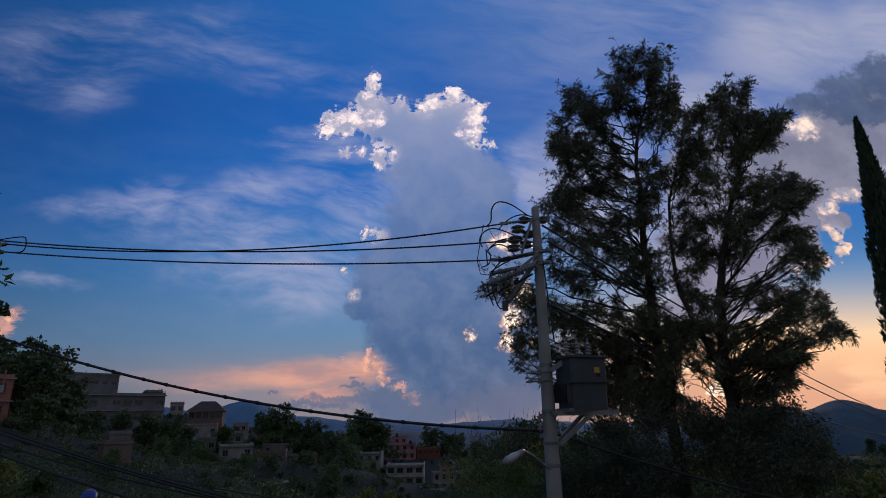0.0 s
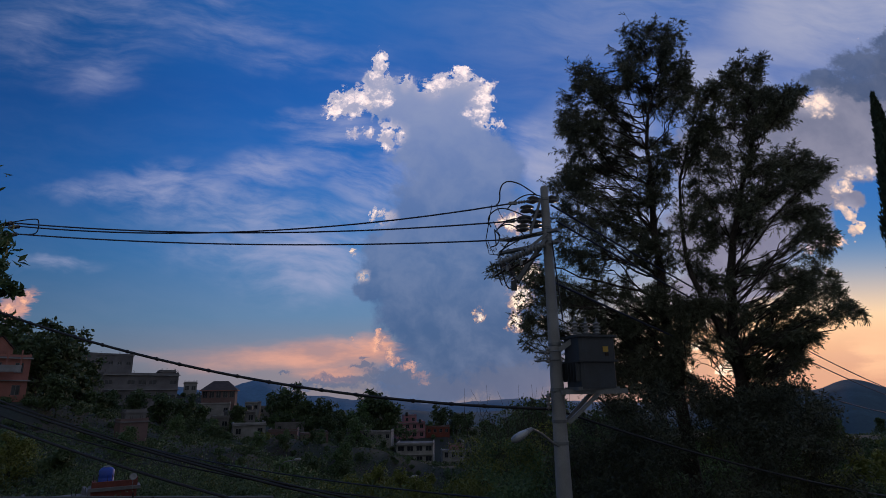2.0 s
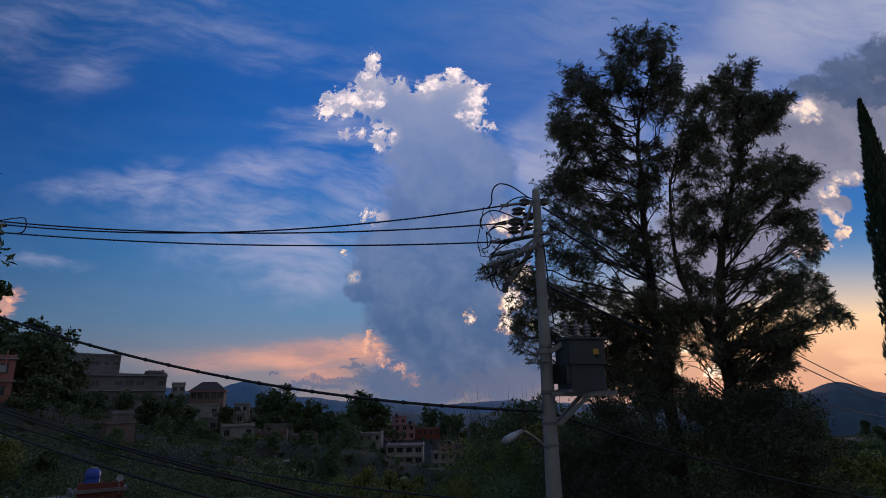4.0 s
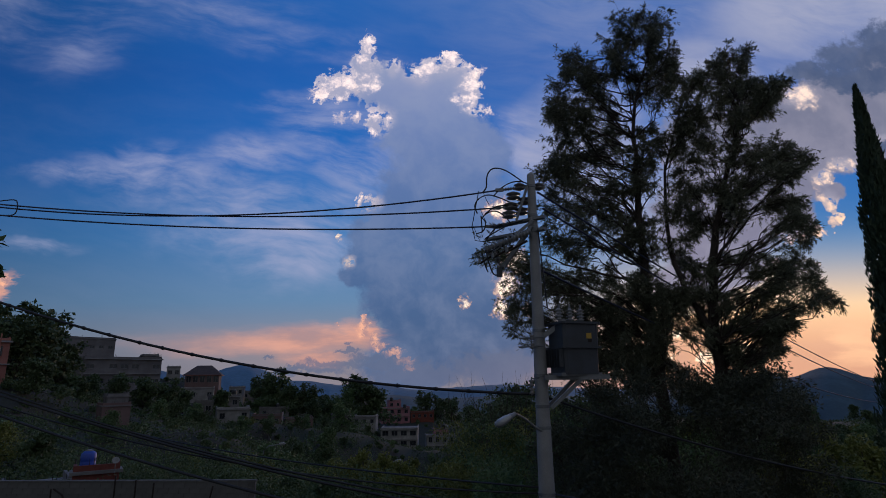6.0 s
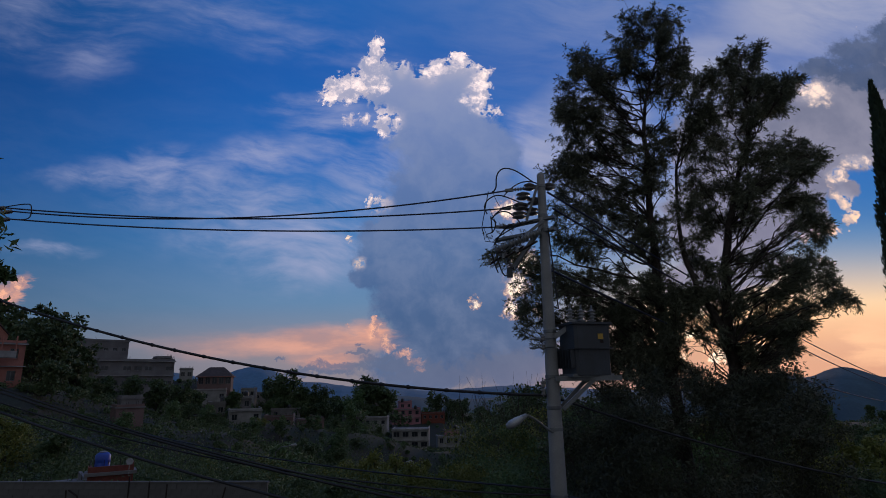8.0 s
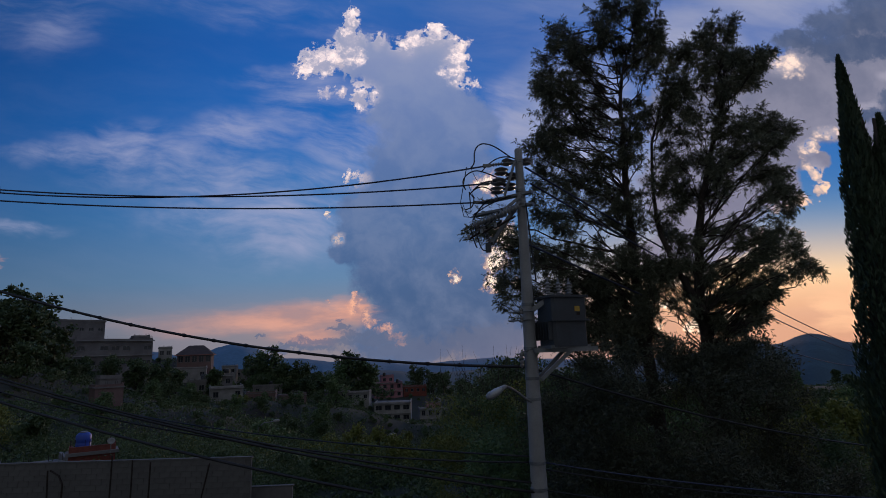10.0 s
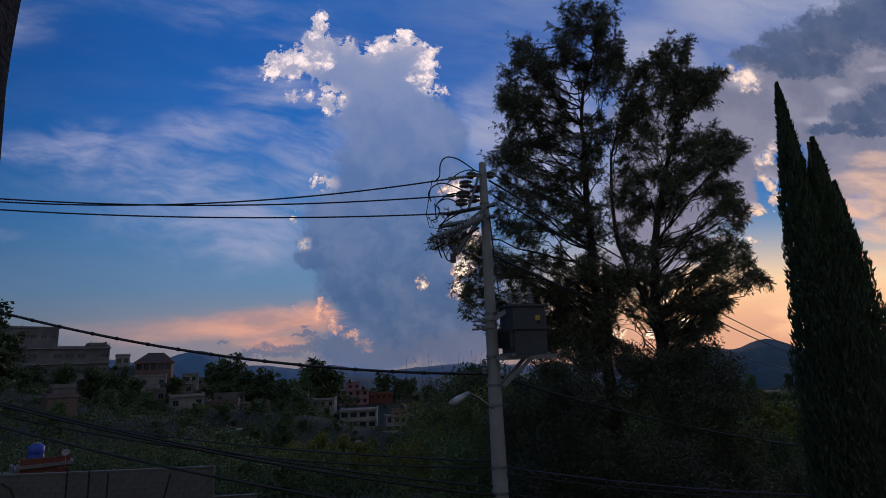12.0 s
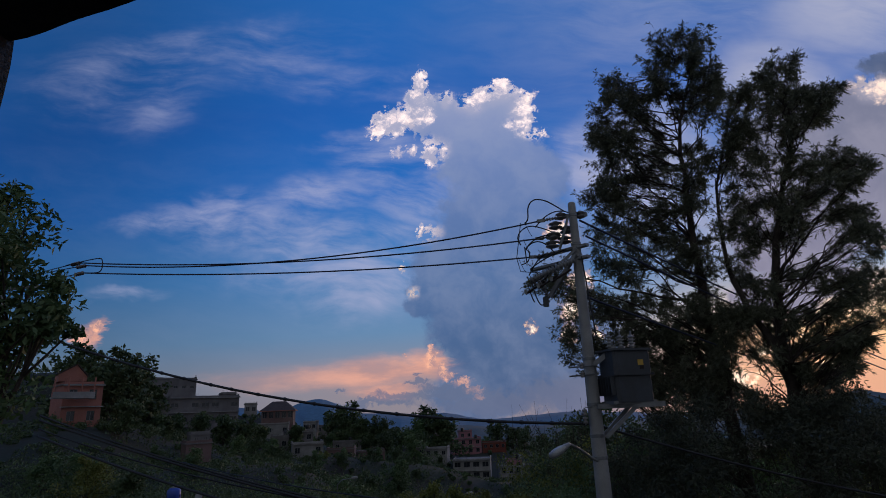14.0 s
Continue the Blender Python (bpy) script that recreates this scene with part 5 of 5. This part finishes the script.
water_tank(-8.96, 161, height(-3.00, 161), BLACK_PLASTIC, "black plastic water tank on a house roof", 1.0)
water_tank(-15.57, 176, height(-2.29, 176), BLACK_PLASTIC, "black plastic water tank on a house roof", 1.0)
water_tank(0.62, 179, height(-4.49, 179), WHITE_WALL, "white plastic water tank on a house roof", 0.9)

# ---- the yards near the street ----
# concrete block wall
WALL_A, WALL_B, TOP = Vector((-19.0, 22.7, 0)), Vector((-6.78, 21.9, 0)), 2.6
run, long_ = (WALL_B - WALL_A).normalized(), (WALL_B - WALL_A).length
wall_m = Matrix.Translation((WALL_A.x, WALL_A.y, 0)) @ pose(0, 0, 0, 0, 0, math.degrees(math.atan2(run.y, run.x)))
block_wall = thing("block_wall", wall_m, "bare grey concrete block wall round a yard", "wall")
part("core", Shape().box(long_ / 2, 0.09, TOP / 2 - 1.0, long_ - 0.02, 0.11, TOP + 1.96), MORTAR, block_wall)
part("coping", Shape().box(long_ / 2, 0.09, TOP + 0.02, long_ + 0.04, 0.19, 0.06), MORTAR, block_wall)
return_wall = thing("block_wall", Matrix.Translation((-7.0, 23.0, 0)), "low grey block wall at the yard's corner", "wall")
part("core", Shape().box(0.7, 0, 0.05, 1.6, 0.16, 2.6), GREY_WALL, return_wall)
part("coping", Shape().box(0.7, 0, 1.37, 1.7, 0.2, 0.05), MORTAR, return_wall)
for x, lean, up in ((7.1, 0.02, 0.25), (7.9, 0.0, 0.1), (8.55, 0.03, 0.0), (10.3, 0.5, -0.1), (4.8, -0.1, -0.2)):
    rod = Shape().tube([wall_m @ Vector((x, -0.25, -0.5)), wall_m @ Vector((x + lean * 0.5, -0.25, 1.4)), wall_m @ Vector((x + lean, -0.25, TOP + up))], 0.03, 6)
    tagged(part("steel_post", rod, RUST, None, "thin rusty steel post in front of the block wall"), category="post")
bent = Shape().tube([wall_m @ Vector((5.3, -0.25, 0)), wall_m @ Vector((5.3, -0.25, 1.9)), wall_m @ Vector((5.15, -0.25, 2.2)), wall_m @ Vector((4.8, -0.25, 2.4))], 0.035, 6)
tagged(part("steel_post", bent, RUST, None, "bent rusty steel post in front of the block wall"), category="post")

red_house = house("red brick shed with a flat roof", -29.9, 36, -7.1, 2.1, 0.9, 1, BRICK_RED, 2, 1, win=(0.6, 0.5))
water_tank(-30.6, 37, height(-7.1, 36) + 0.16, BLUE_PLASTIC, "blue plastic water tank with a white lid", 0.72)
house("small dark block shed", -33.8, 38, -8.0, 3.0, 3, 1, GREY_WALL, 4, 1, win=(0.6, 0.5))
dish = thing("satellite_dish", Matrix.Translation(bearing(-28.6, 35.5, height(-6.6, 35.5))), "small pale satellite dish on the shed roof", "satellite dish")
part("mast", Shape().tube([(0, 0, -0.35), (0, 0, 0.2)], 0.02, 6), STEEL, dish)
part("reflector", Shape().lathe([(0.02, 0), (0.10, 0.02), (0.18, 0.06), (0.185, 0.07), (0.10, 0.03), (0.02, 0.015)], Matrix.Translation((0, 0, 0.25)) @ pose(0, 0, 0, 60, 0, 30), 16), WHITE_WALL, dish, smooth=True)


def lamp_post(az, d, el, reach):
    q = spot(az, d, 0.2)
    top = height(el, d)
    ob = thing("street_lamp", Matrix.Translation(q), "slender distant street lamp on a grey post", "street lamp", "street lamps in the valley")
    h = top - q.z
    part("post", Shape().tube([(0, 0, 0), (0, 0, h - 0.6), (reach * 0.3, 0, h - 0.15), (reach, 0, h)], [0.09, 0.06, 0.05, 0.04], 8), STEEL, ob, smooth=True)
    part("head", Shape().lathe([(0.04, 0), (0.13, 0.15), (0.15, 0.5), (0.05, 0.7)], toward((reach * 0.9, 0, h), (reach * 1.5, 0, h + 0.1)), 10), WHITE_WALL, ob, smooth=True)


lamp_post(-16.6, 62, -5.5, 1.6)
lamp_post(-5.5, 58, -7.4, 1.2)
lamp_post(-21.5, 60, -7.4, 0.4)

# ---- terrace over the camera ----
pillar = thing("terrace_pillar", Matrix.Translation((-0.578, 0.55, 4.5)), "rough brown plastered pillar of the terrace", "pillar")
s = Shape()
n = 40
ring = [[(-0.02 + 0.012 * noise.noise((z * 5, j, 0)) - (0.26 if j in (1, 2) else 0), (0.0 if j in (0, 1) else -0.26) + 0.01 * noise.noise((z * 4, j, 5)), z) for j in (0, 1, 2, 3)] for z in np.linspace(0.0, 2.46, n)]
s.face_set([q for r in ring for q in r], [(4 * i + j, 4 * i + 4 + j, 4 * i + 4 + (j + 1) % 4, 4 * i + (j + 1) % 4) for i in range(n - 1) for j in range(4)] + [(0, 1, 2, 3), (4 * n - 1, 4 * n - 2, 4 * n - 3, 4 * n - 4)])
part("shaft", s, PLASTER, pillar)
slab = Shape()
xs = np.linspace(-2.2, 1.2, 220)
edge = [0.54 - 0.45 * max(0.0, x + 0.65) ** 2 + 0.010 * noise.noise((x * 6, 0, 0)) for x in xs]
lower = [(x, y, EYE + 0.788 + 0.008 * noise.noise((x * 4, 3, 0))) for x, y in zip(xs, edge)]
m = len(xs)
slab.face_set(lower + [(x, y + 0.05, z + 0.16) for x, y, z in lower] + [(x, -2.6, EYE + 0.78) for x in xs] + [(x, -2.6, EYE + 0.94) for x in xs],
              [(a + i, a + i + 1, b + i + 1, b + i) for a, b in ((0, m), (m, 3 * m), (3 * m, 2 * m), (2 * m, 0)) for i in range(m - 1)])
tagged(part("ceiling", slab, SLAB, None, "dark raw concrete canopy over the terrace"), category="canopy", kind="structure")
floor = Shape().box(-0.5, -1.0, EYE - 1.62, 3.6, 3.2, 0.16)
tagged(part("floor", floor, SLAB, None, "raw concrete terrace floor"), category="floor", kind="structure")
back = Shape().box(-0.5, -2.68, EYE / 2 + 0.4, 3.6, 0.16, EYE + 0.8)
tagged(part("wall_back", back, PLASTER, None, "plastered house wall behind the terrace"), category="wall", kind="structure")
front = Shape().box(-0.5, 0.55, EYE / 2 - 0.85, 3.6, 0.12, EYE - 1.7)
tagged(part("wall_front", front, PLASTER, None, "plastered house wall below the terrace"), category="wall", kind="structure")

# ---- trees of the slope and the valley ----
rng = np.random.default_rng(11)


def grown(label, mat, seed, tall, half, per):
    """A free-standing tree of the slope, 1:1, at the origin."""
    global rng
    rng = np.random.default_rng(seed)
    lobes = []
    for i in range(13):
        z = tall * rng.uniform(0.16, 0.90)
        r = tall * 0.19 * (1.3 - 0.55 * z / tall)
        a = rng.uniform(0, 6.28)
        off = tall * 0.36 * (1.15 - z / tall) * rng.uniform(0.4, 1.3)
        lobes.append((off * math.cos(a), off * math.sin(a), z, r * rng.uniform(0.8, 1.5)))
    return leafy("tree", label, Vector((0, 0, 0)), tall * 0.2, lobes, per, half, half * 0.55, mat, tall * 0.022, 5)


KINDS = [grown("dark green bushy tree on the slope", SCRUB, 31, 8.0, 0.30, 200), grown("rounded dark green tree on the slope", SCRUB, 32, 6.5, 0.28, 200),
         grown("yellow green bushy tree in the valley", OLIVE, 33, 7.0, 0.17, 420), grown("green leafy tree among the houses", BROAD, 34, 7.5, 0.28, 200), grown("low dark scrub bush", SCRUB, 35, 4.0, 0.20, 170), grown("fine-leaved dark green tree near the street", SCRUB, 36, 7.0, 0.11, 760)]
used = set()


def plant(kind, az, d, top_el=None, scale=1.0, sink=0.2):
    """A tree of the slope; top_el: the elevation at which its top shows."""
    q = spot(az, d, sink)
    if top_el is not None:
        scale = max((height(top_el, d) - q.z) / (8.0, 6.5, 7.0, 7.5, 4.0, 7.0)[kind], 0.4)
    m = Matrix.Translation(q) @ pose(0, 0, 0, 0, 0, rng.uniform(0, 360)) @ Matrix.Diagonal((scale, scale, scale, 1))
    if kind in used:
        ob = copy_thing(KINDS[kind], Matrix())
    else:
        ob = KINDS[kind]
        used.add(kind)
    ob.matrix_basis = m


rng = np.random.default_rng(12)
# large ones that can be told apart
SLOPE_TREES = [(0, -35.0, 100, 6.0), (0, -36.4, 97, 5.0), (0, -33.4, 104, 3.6), (1, -34.8, 84, 2.2), (0, -38.5, 130, 6.2), (1, -31.6, 96, 0.3), (3, -25.6, 95, -1.6), (0, -22.3, 100, -2.4), (1, -31.0, 108, 0.9), (0, -29.0, 110, 0.8), (1, -27.0, 110, 0.6), (0, -25.2, 113, 0.2), (3, -33.0, 105, 1.6), (1, -23.8, 126, -0.4), (1, -20.6, 128, -0.6)]
HOUSE_TREES = [(0, -15.9, 185, 1.0), (1, -14.5, 178, -0.3), (0, -12.8, 180, -0.3), (0, -8.0, 190, 0.3), (1, -6.5, 188, -0.4), (3, -9.3, 186, -0.6), (0, -1.5, 215, -1.1), (1, -11.2, 200, -1.2), (3, -22.8, 108, -1.7), (0, -24.3, 104, -2.3), (1, -21.4, 106, -3.0), (0, -11.2, 135, -3.8), (3, -13.0, 130, -4.2), (1, -7.0, 150, -4.5), (3, -18.7, 112, -3.7), (0, -16.3, 116, -4.3), (0, 1.1, 230, -1.8), (1, 2.9, 225, -2.4), (0, -17.2, 195, 0.2), (1, -13.7, 128, -3.9)]
VALLEY_TREES = [(3, -11.0, 120, -4.2), (5, 6.6, 60, -1.6), (5, 8.2, 45, -1.0), (5, 5.2, 75, -2.6), (5, 3.8, 90, -5.0), (2, -7.5, 48, -6.2), (2, -5.2, 46, -6.6), (2, -9.6, 52, -7.0), (2, -3.0, 44, -7.2), (2, -6.3, 38, -8.4), (2, -10.8, 42, -8.2), (2, -1.2, 40, -8.0), (2, -12.8, 50, -7.6), (2, -8.6, 36, -9.6), (2, 1.5, 38, -7.0)]
STREET_TREES = [(2, 4.6, 36, -6.0), (2, -3.8, 34, -10.0), (2, 0.5, 58, -7.4), (5, 2.8, 46, -5.6), (2, 11.5, 40, -2.6), (5, 13.0, 38, -2.0), (5, 16.0, 45, -1.5), (2, 30.5, 44, -4.8), (2, 33.5, 50, -4.4), (2, 36.0, 46, -4.6), (2, 38.5, 50, -4.6), (5, 34.6, 36, -7.5)]
for row in SLOPE_TREES + HOUSE_TREES + VALLEY_TREES + STREET_TREES:
    plant(*row)
# low bushes by the yards
for az, d in ((-14.0, 36), (-19.5, 38), (-23.0, 35), (-36.5, 40), (-11.0, 33), (20.0, 30), (34.0, 28)):
    plant(4, az, d, None, rng.uniform(0.4, 0.6))
# a belt of trees along the skyline
for i in range(11):
    plant(int(rng.choice([0, 1, 3])), -17.0 + 0.85 * i + rng.uniform(-0.3, 0.3), 184 + rng.uniform(-6, 10), -1.1 - 0.05 * i + rng.uniform(-0.45, 0.4))
# smaller growth over the slopes
for i in range(200):
    az = rng.uniform(-44, 42)
    d = rng.uniform(45, 230) if i % 5 else rng.uniform(240, 420)
    if az > 8:
        d = min(d, 330)
    size = rng.uniform(0.6, 1.15) * (0.65 if d < 70 else 1.0)
    kind = int(rng.choice([0, 1, 3, 3, 2]))
    # keep the houses' fronts in sight
    roof = -7.2 if -7.5 < az < 3.5 and d < 200 else -5.0 if -27 < az <= -7.5 and d < 150 else -1.6 if az <= 3.5 else 0.5
    high = (8.0, 6.5, 7.0, 7.5, 4.0, 7.0)[kind]
    size = min(size, max((height(roof, d) - spot(az, d).z) / high, 0.25))
    plant(kind, az, d, None, size)

# undergrowth that covers the slopes
rng = np.random.default_rng(13)
n = 240000
uaz, ud = np.radians(rng.uniform(-50, 46, n)), 22 * (420 / 22) ** rng.uniform(0, 1, n)
clump = np.array([noise.noise((a * 14, math.log(q) * 9, 0)) for a, q in zip(uaz, ud)])
keep = clump > -0.2
uaz, ud = uaz[keep], ud[keep]
n = len(ud)
ux, uy = ud * np.sin(uaz), ud * np.cos(uaz)
tall = np.clip(0.35 + 2.2 * clump[keep], 0.1, 2.0) * np.clip(ud / 60, 0.4, 1.1)
c = np.stack([ux, uy, ground(ux, uy) + tall * rng.uniform(0, 1, n)], -1)
a = unit(rng.normal(0, 0.7, (n, 3)) + np.array((0, 0, 0.4)))
size = (0.07 + 0.0013 * ud)[:, None] * rng.uniform(0.6, 1.3, (n, 1))
w = unit(np.cross(a, rng.normal(0, 1, (n, 3)))) * size * 0.5
tagged(part("undergrowth", quads("undergrowth", c, a * size, w, SCRUB), None, None, "dark green scrub and weeds covering the slopes"), category="undergrowth", kind="stuff")

# brushwood in low rounded clumps between the single trees
sets = []
for i in range(1300):
    az, d = rng.uniform(-46, 42 if i % 2 else 2), 30 * (220 / 30) ** rng.uniform(0, 1)
    q = spot(az, d)
    r = rng.uniform(0.9, 2.8) * min(0.5 + d / 130, 1.5)
    top = height(-7.4 if -7.5 < az < 3.5 else -2.0 if az < -31 else -5.0 if -27 < az and d < 150 else -3.4, d) - q.z
    r = min(r, max(top / 1.5, 0.5))
    sets.append(kites(int(230 + 70 * r), (q.x, q.y, q.z + r * 0.45), (1.25, 1.25, 0.95), r, 0.05 + 0.0009 * d, 0.026 + 0.0005 * d, 0.1, 0.45))
c, a, w = (np.concatenate(q) for q in zip(*sets))
tagged(part("brushwood", quads("brushwood", c, a, w, SCRUB), None, None, "rounded dark green brushwood between the trees"), category="bushes", kind="stuff")

# dense dark shrubs at the foot of the big trees
rng = np.random.default_rng(14)
for az, d, el, r in ((15.5, 15.8, 1.0, 1.0), (18.0, 15.2, 1.4, 1.3), (21.5, 15.4, 2.0, 1.4), (25.0, 15.6, 2.4, 1.4), (28.5, 15.8, 2.8, 1.2), (30.4, 16.0, 0.8, 1.0), (14.0, 15.6, -4.0, 1.1), (17.0, 14.6, -5.0, 1.4), (20.5, 14.4, -5.5, 1.5), (24.5, 14.5, -5.0, 1.6), (28.0, 14.6, -5.0, 1.5), (31.5, 15.4, -6.5, 1.2), (33.5, 18.0, -8.0, 1.2)):
    base = spot(az, d)
    top = height(el, d) - base.z
    lobes = [(*(rng.normal(0, 0.5, 2) * r), top - r * 0.6 - abs(rng.normal(0, 0.8)), r * 0.62) for i in range(6)] + [(*(rng.normal(0, 0.6, 2) * r), max(top * f, 0.6), r * 0.6) for f in (0.2, 0.35, 0.5)]
    leafy("shrub", "dense dark shrub at the foot of the tall trees", base, 0.6, lobes, 900, 0.055, 0.017, UNDERWOOD, 0.05, 6)
# leafy bushes behind the pole
for az, d, el, r in ((5.6, 22.0, -2.6, 1.3), (8.4, 20.0, -3.2, 1.3), (12.0, 20.5, -1.6, 1.2), (3.2, 24.0, -7.0, 1.3), (6.8, 18.5, -7.0, 1.3), (11.2, 17.5, -6.5, 1.2)):
    base = spot(az, d)
    top = height(el, d) - base.z
    lobes = [(*(rng.normal(0, 0.5, 2) * r), max(top - r * 0.6 - abs(rng.normal(0, 1.1)), 0.5), r * 0.6) for i in range(8)]
    leafy("bush", "leafy dark green bush beside the street", base, 0.6, lobes, 620, 0.065, 0.026, BROAD if az > 6 else OLIVE, 0.05, 6)
# sparse bare-twigged bush behind the pole
twiggy = thing("bush", Matrix.Translation(spot(6.6, 26)), "sparse twiggy bush with bare branch tips", "bush")
s = Shape()
sets = []
gz0 = spot(6.6, 26).z
for i in range(30):
    tip = np.array((rng.normal(0, 1.2), rng.normal(0, 0.7), height(rng.uniform(-3.0, 1.0), 26) - gz0))
    pts = limb(s, (tip[0] * 0.25, rng.normal(0, 0.3), 0), tip, 0.028, 0.005, 0.13, 9)
    for j in range(7):
        q = pts[rng.integers(5, 9)] + rng.normal(0, 0.08, 3)
        limb(s, pts[rng.integers(5, 9)], q + np.array((rng.normal(0, 0.4), rng.normal(0, 0.2), 0.25)), 0.009, 0.003, 0.04, 4)
        sets.append(kites(26, q - np.array((0, 0, 0.25 * j)), (1, 1, 1), 0.35, 0.06, 0.022, 0, 0.1))
tagged(part("stem", s, BARK, twiggy), kind="stuff")
c, a, w = (np.concatenate(q) for q in zip(*sets))
part("crown", quads("crown", c, a, w, SCRUB), None, twiggy)

# ---- blocks of the near wall ----
brick_mesh = Shape().box(0, 0, 0, 0.394, 0.15, 0.194, None, 0.004).mesh("block", BLOCK)
for row in range(9):
    for i in range(31):
        x = 0.2 + i * 0.4 + (0.2 if row % 2 else 0.0)
        if x > long_ - 0.19:
            continue
        ob = new("block", brick_mesh)
        ob.parent = block_wall
        ob.location = (x, 0.09 + random.uniform(-0.004, 0.004), TOP - 0.11 - row * 0.2)
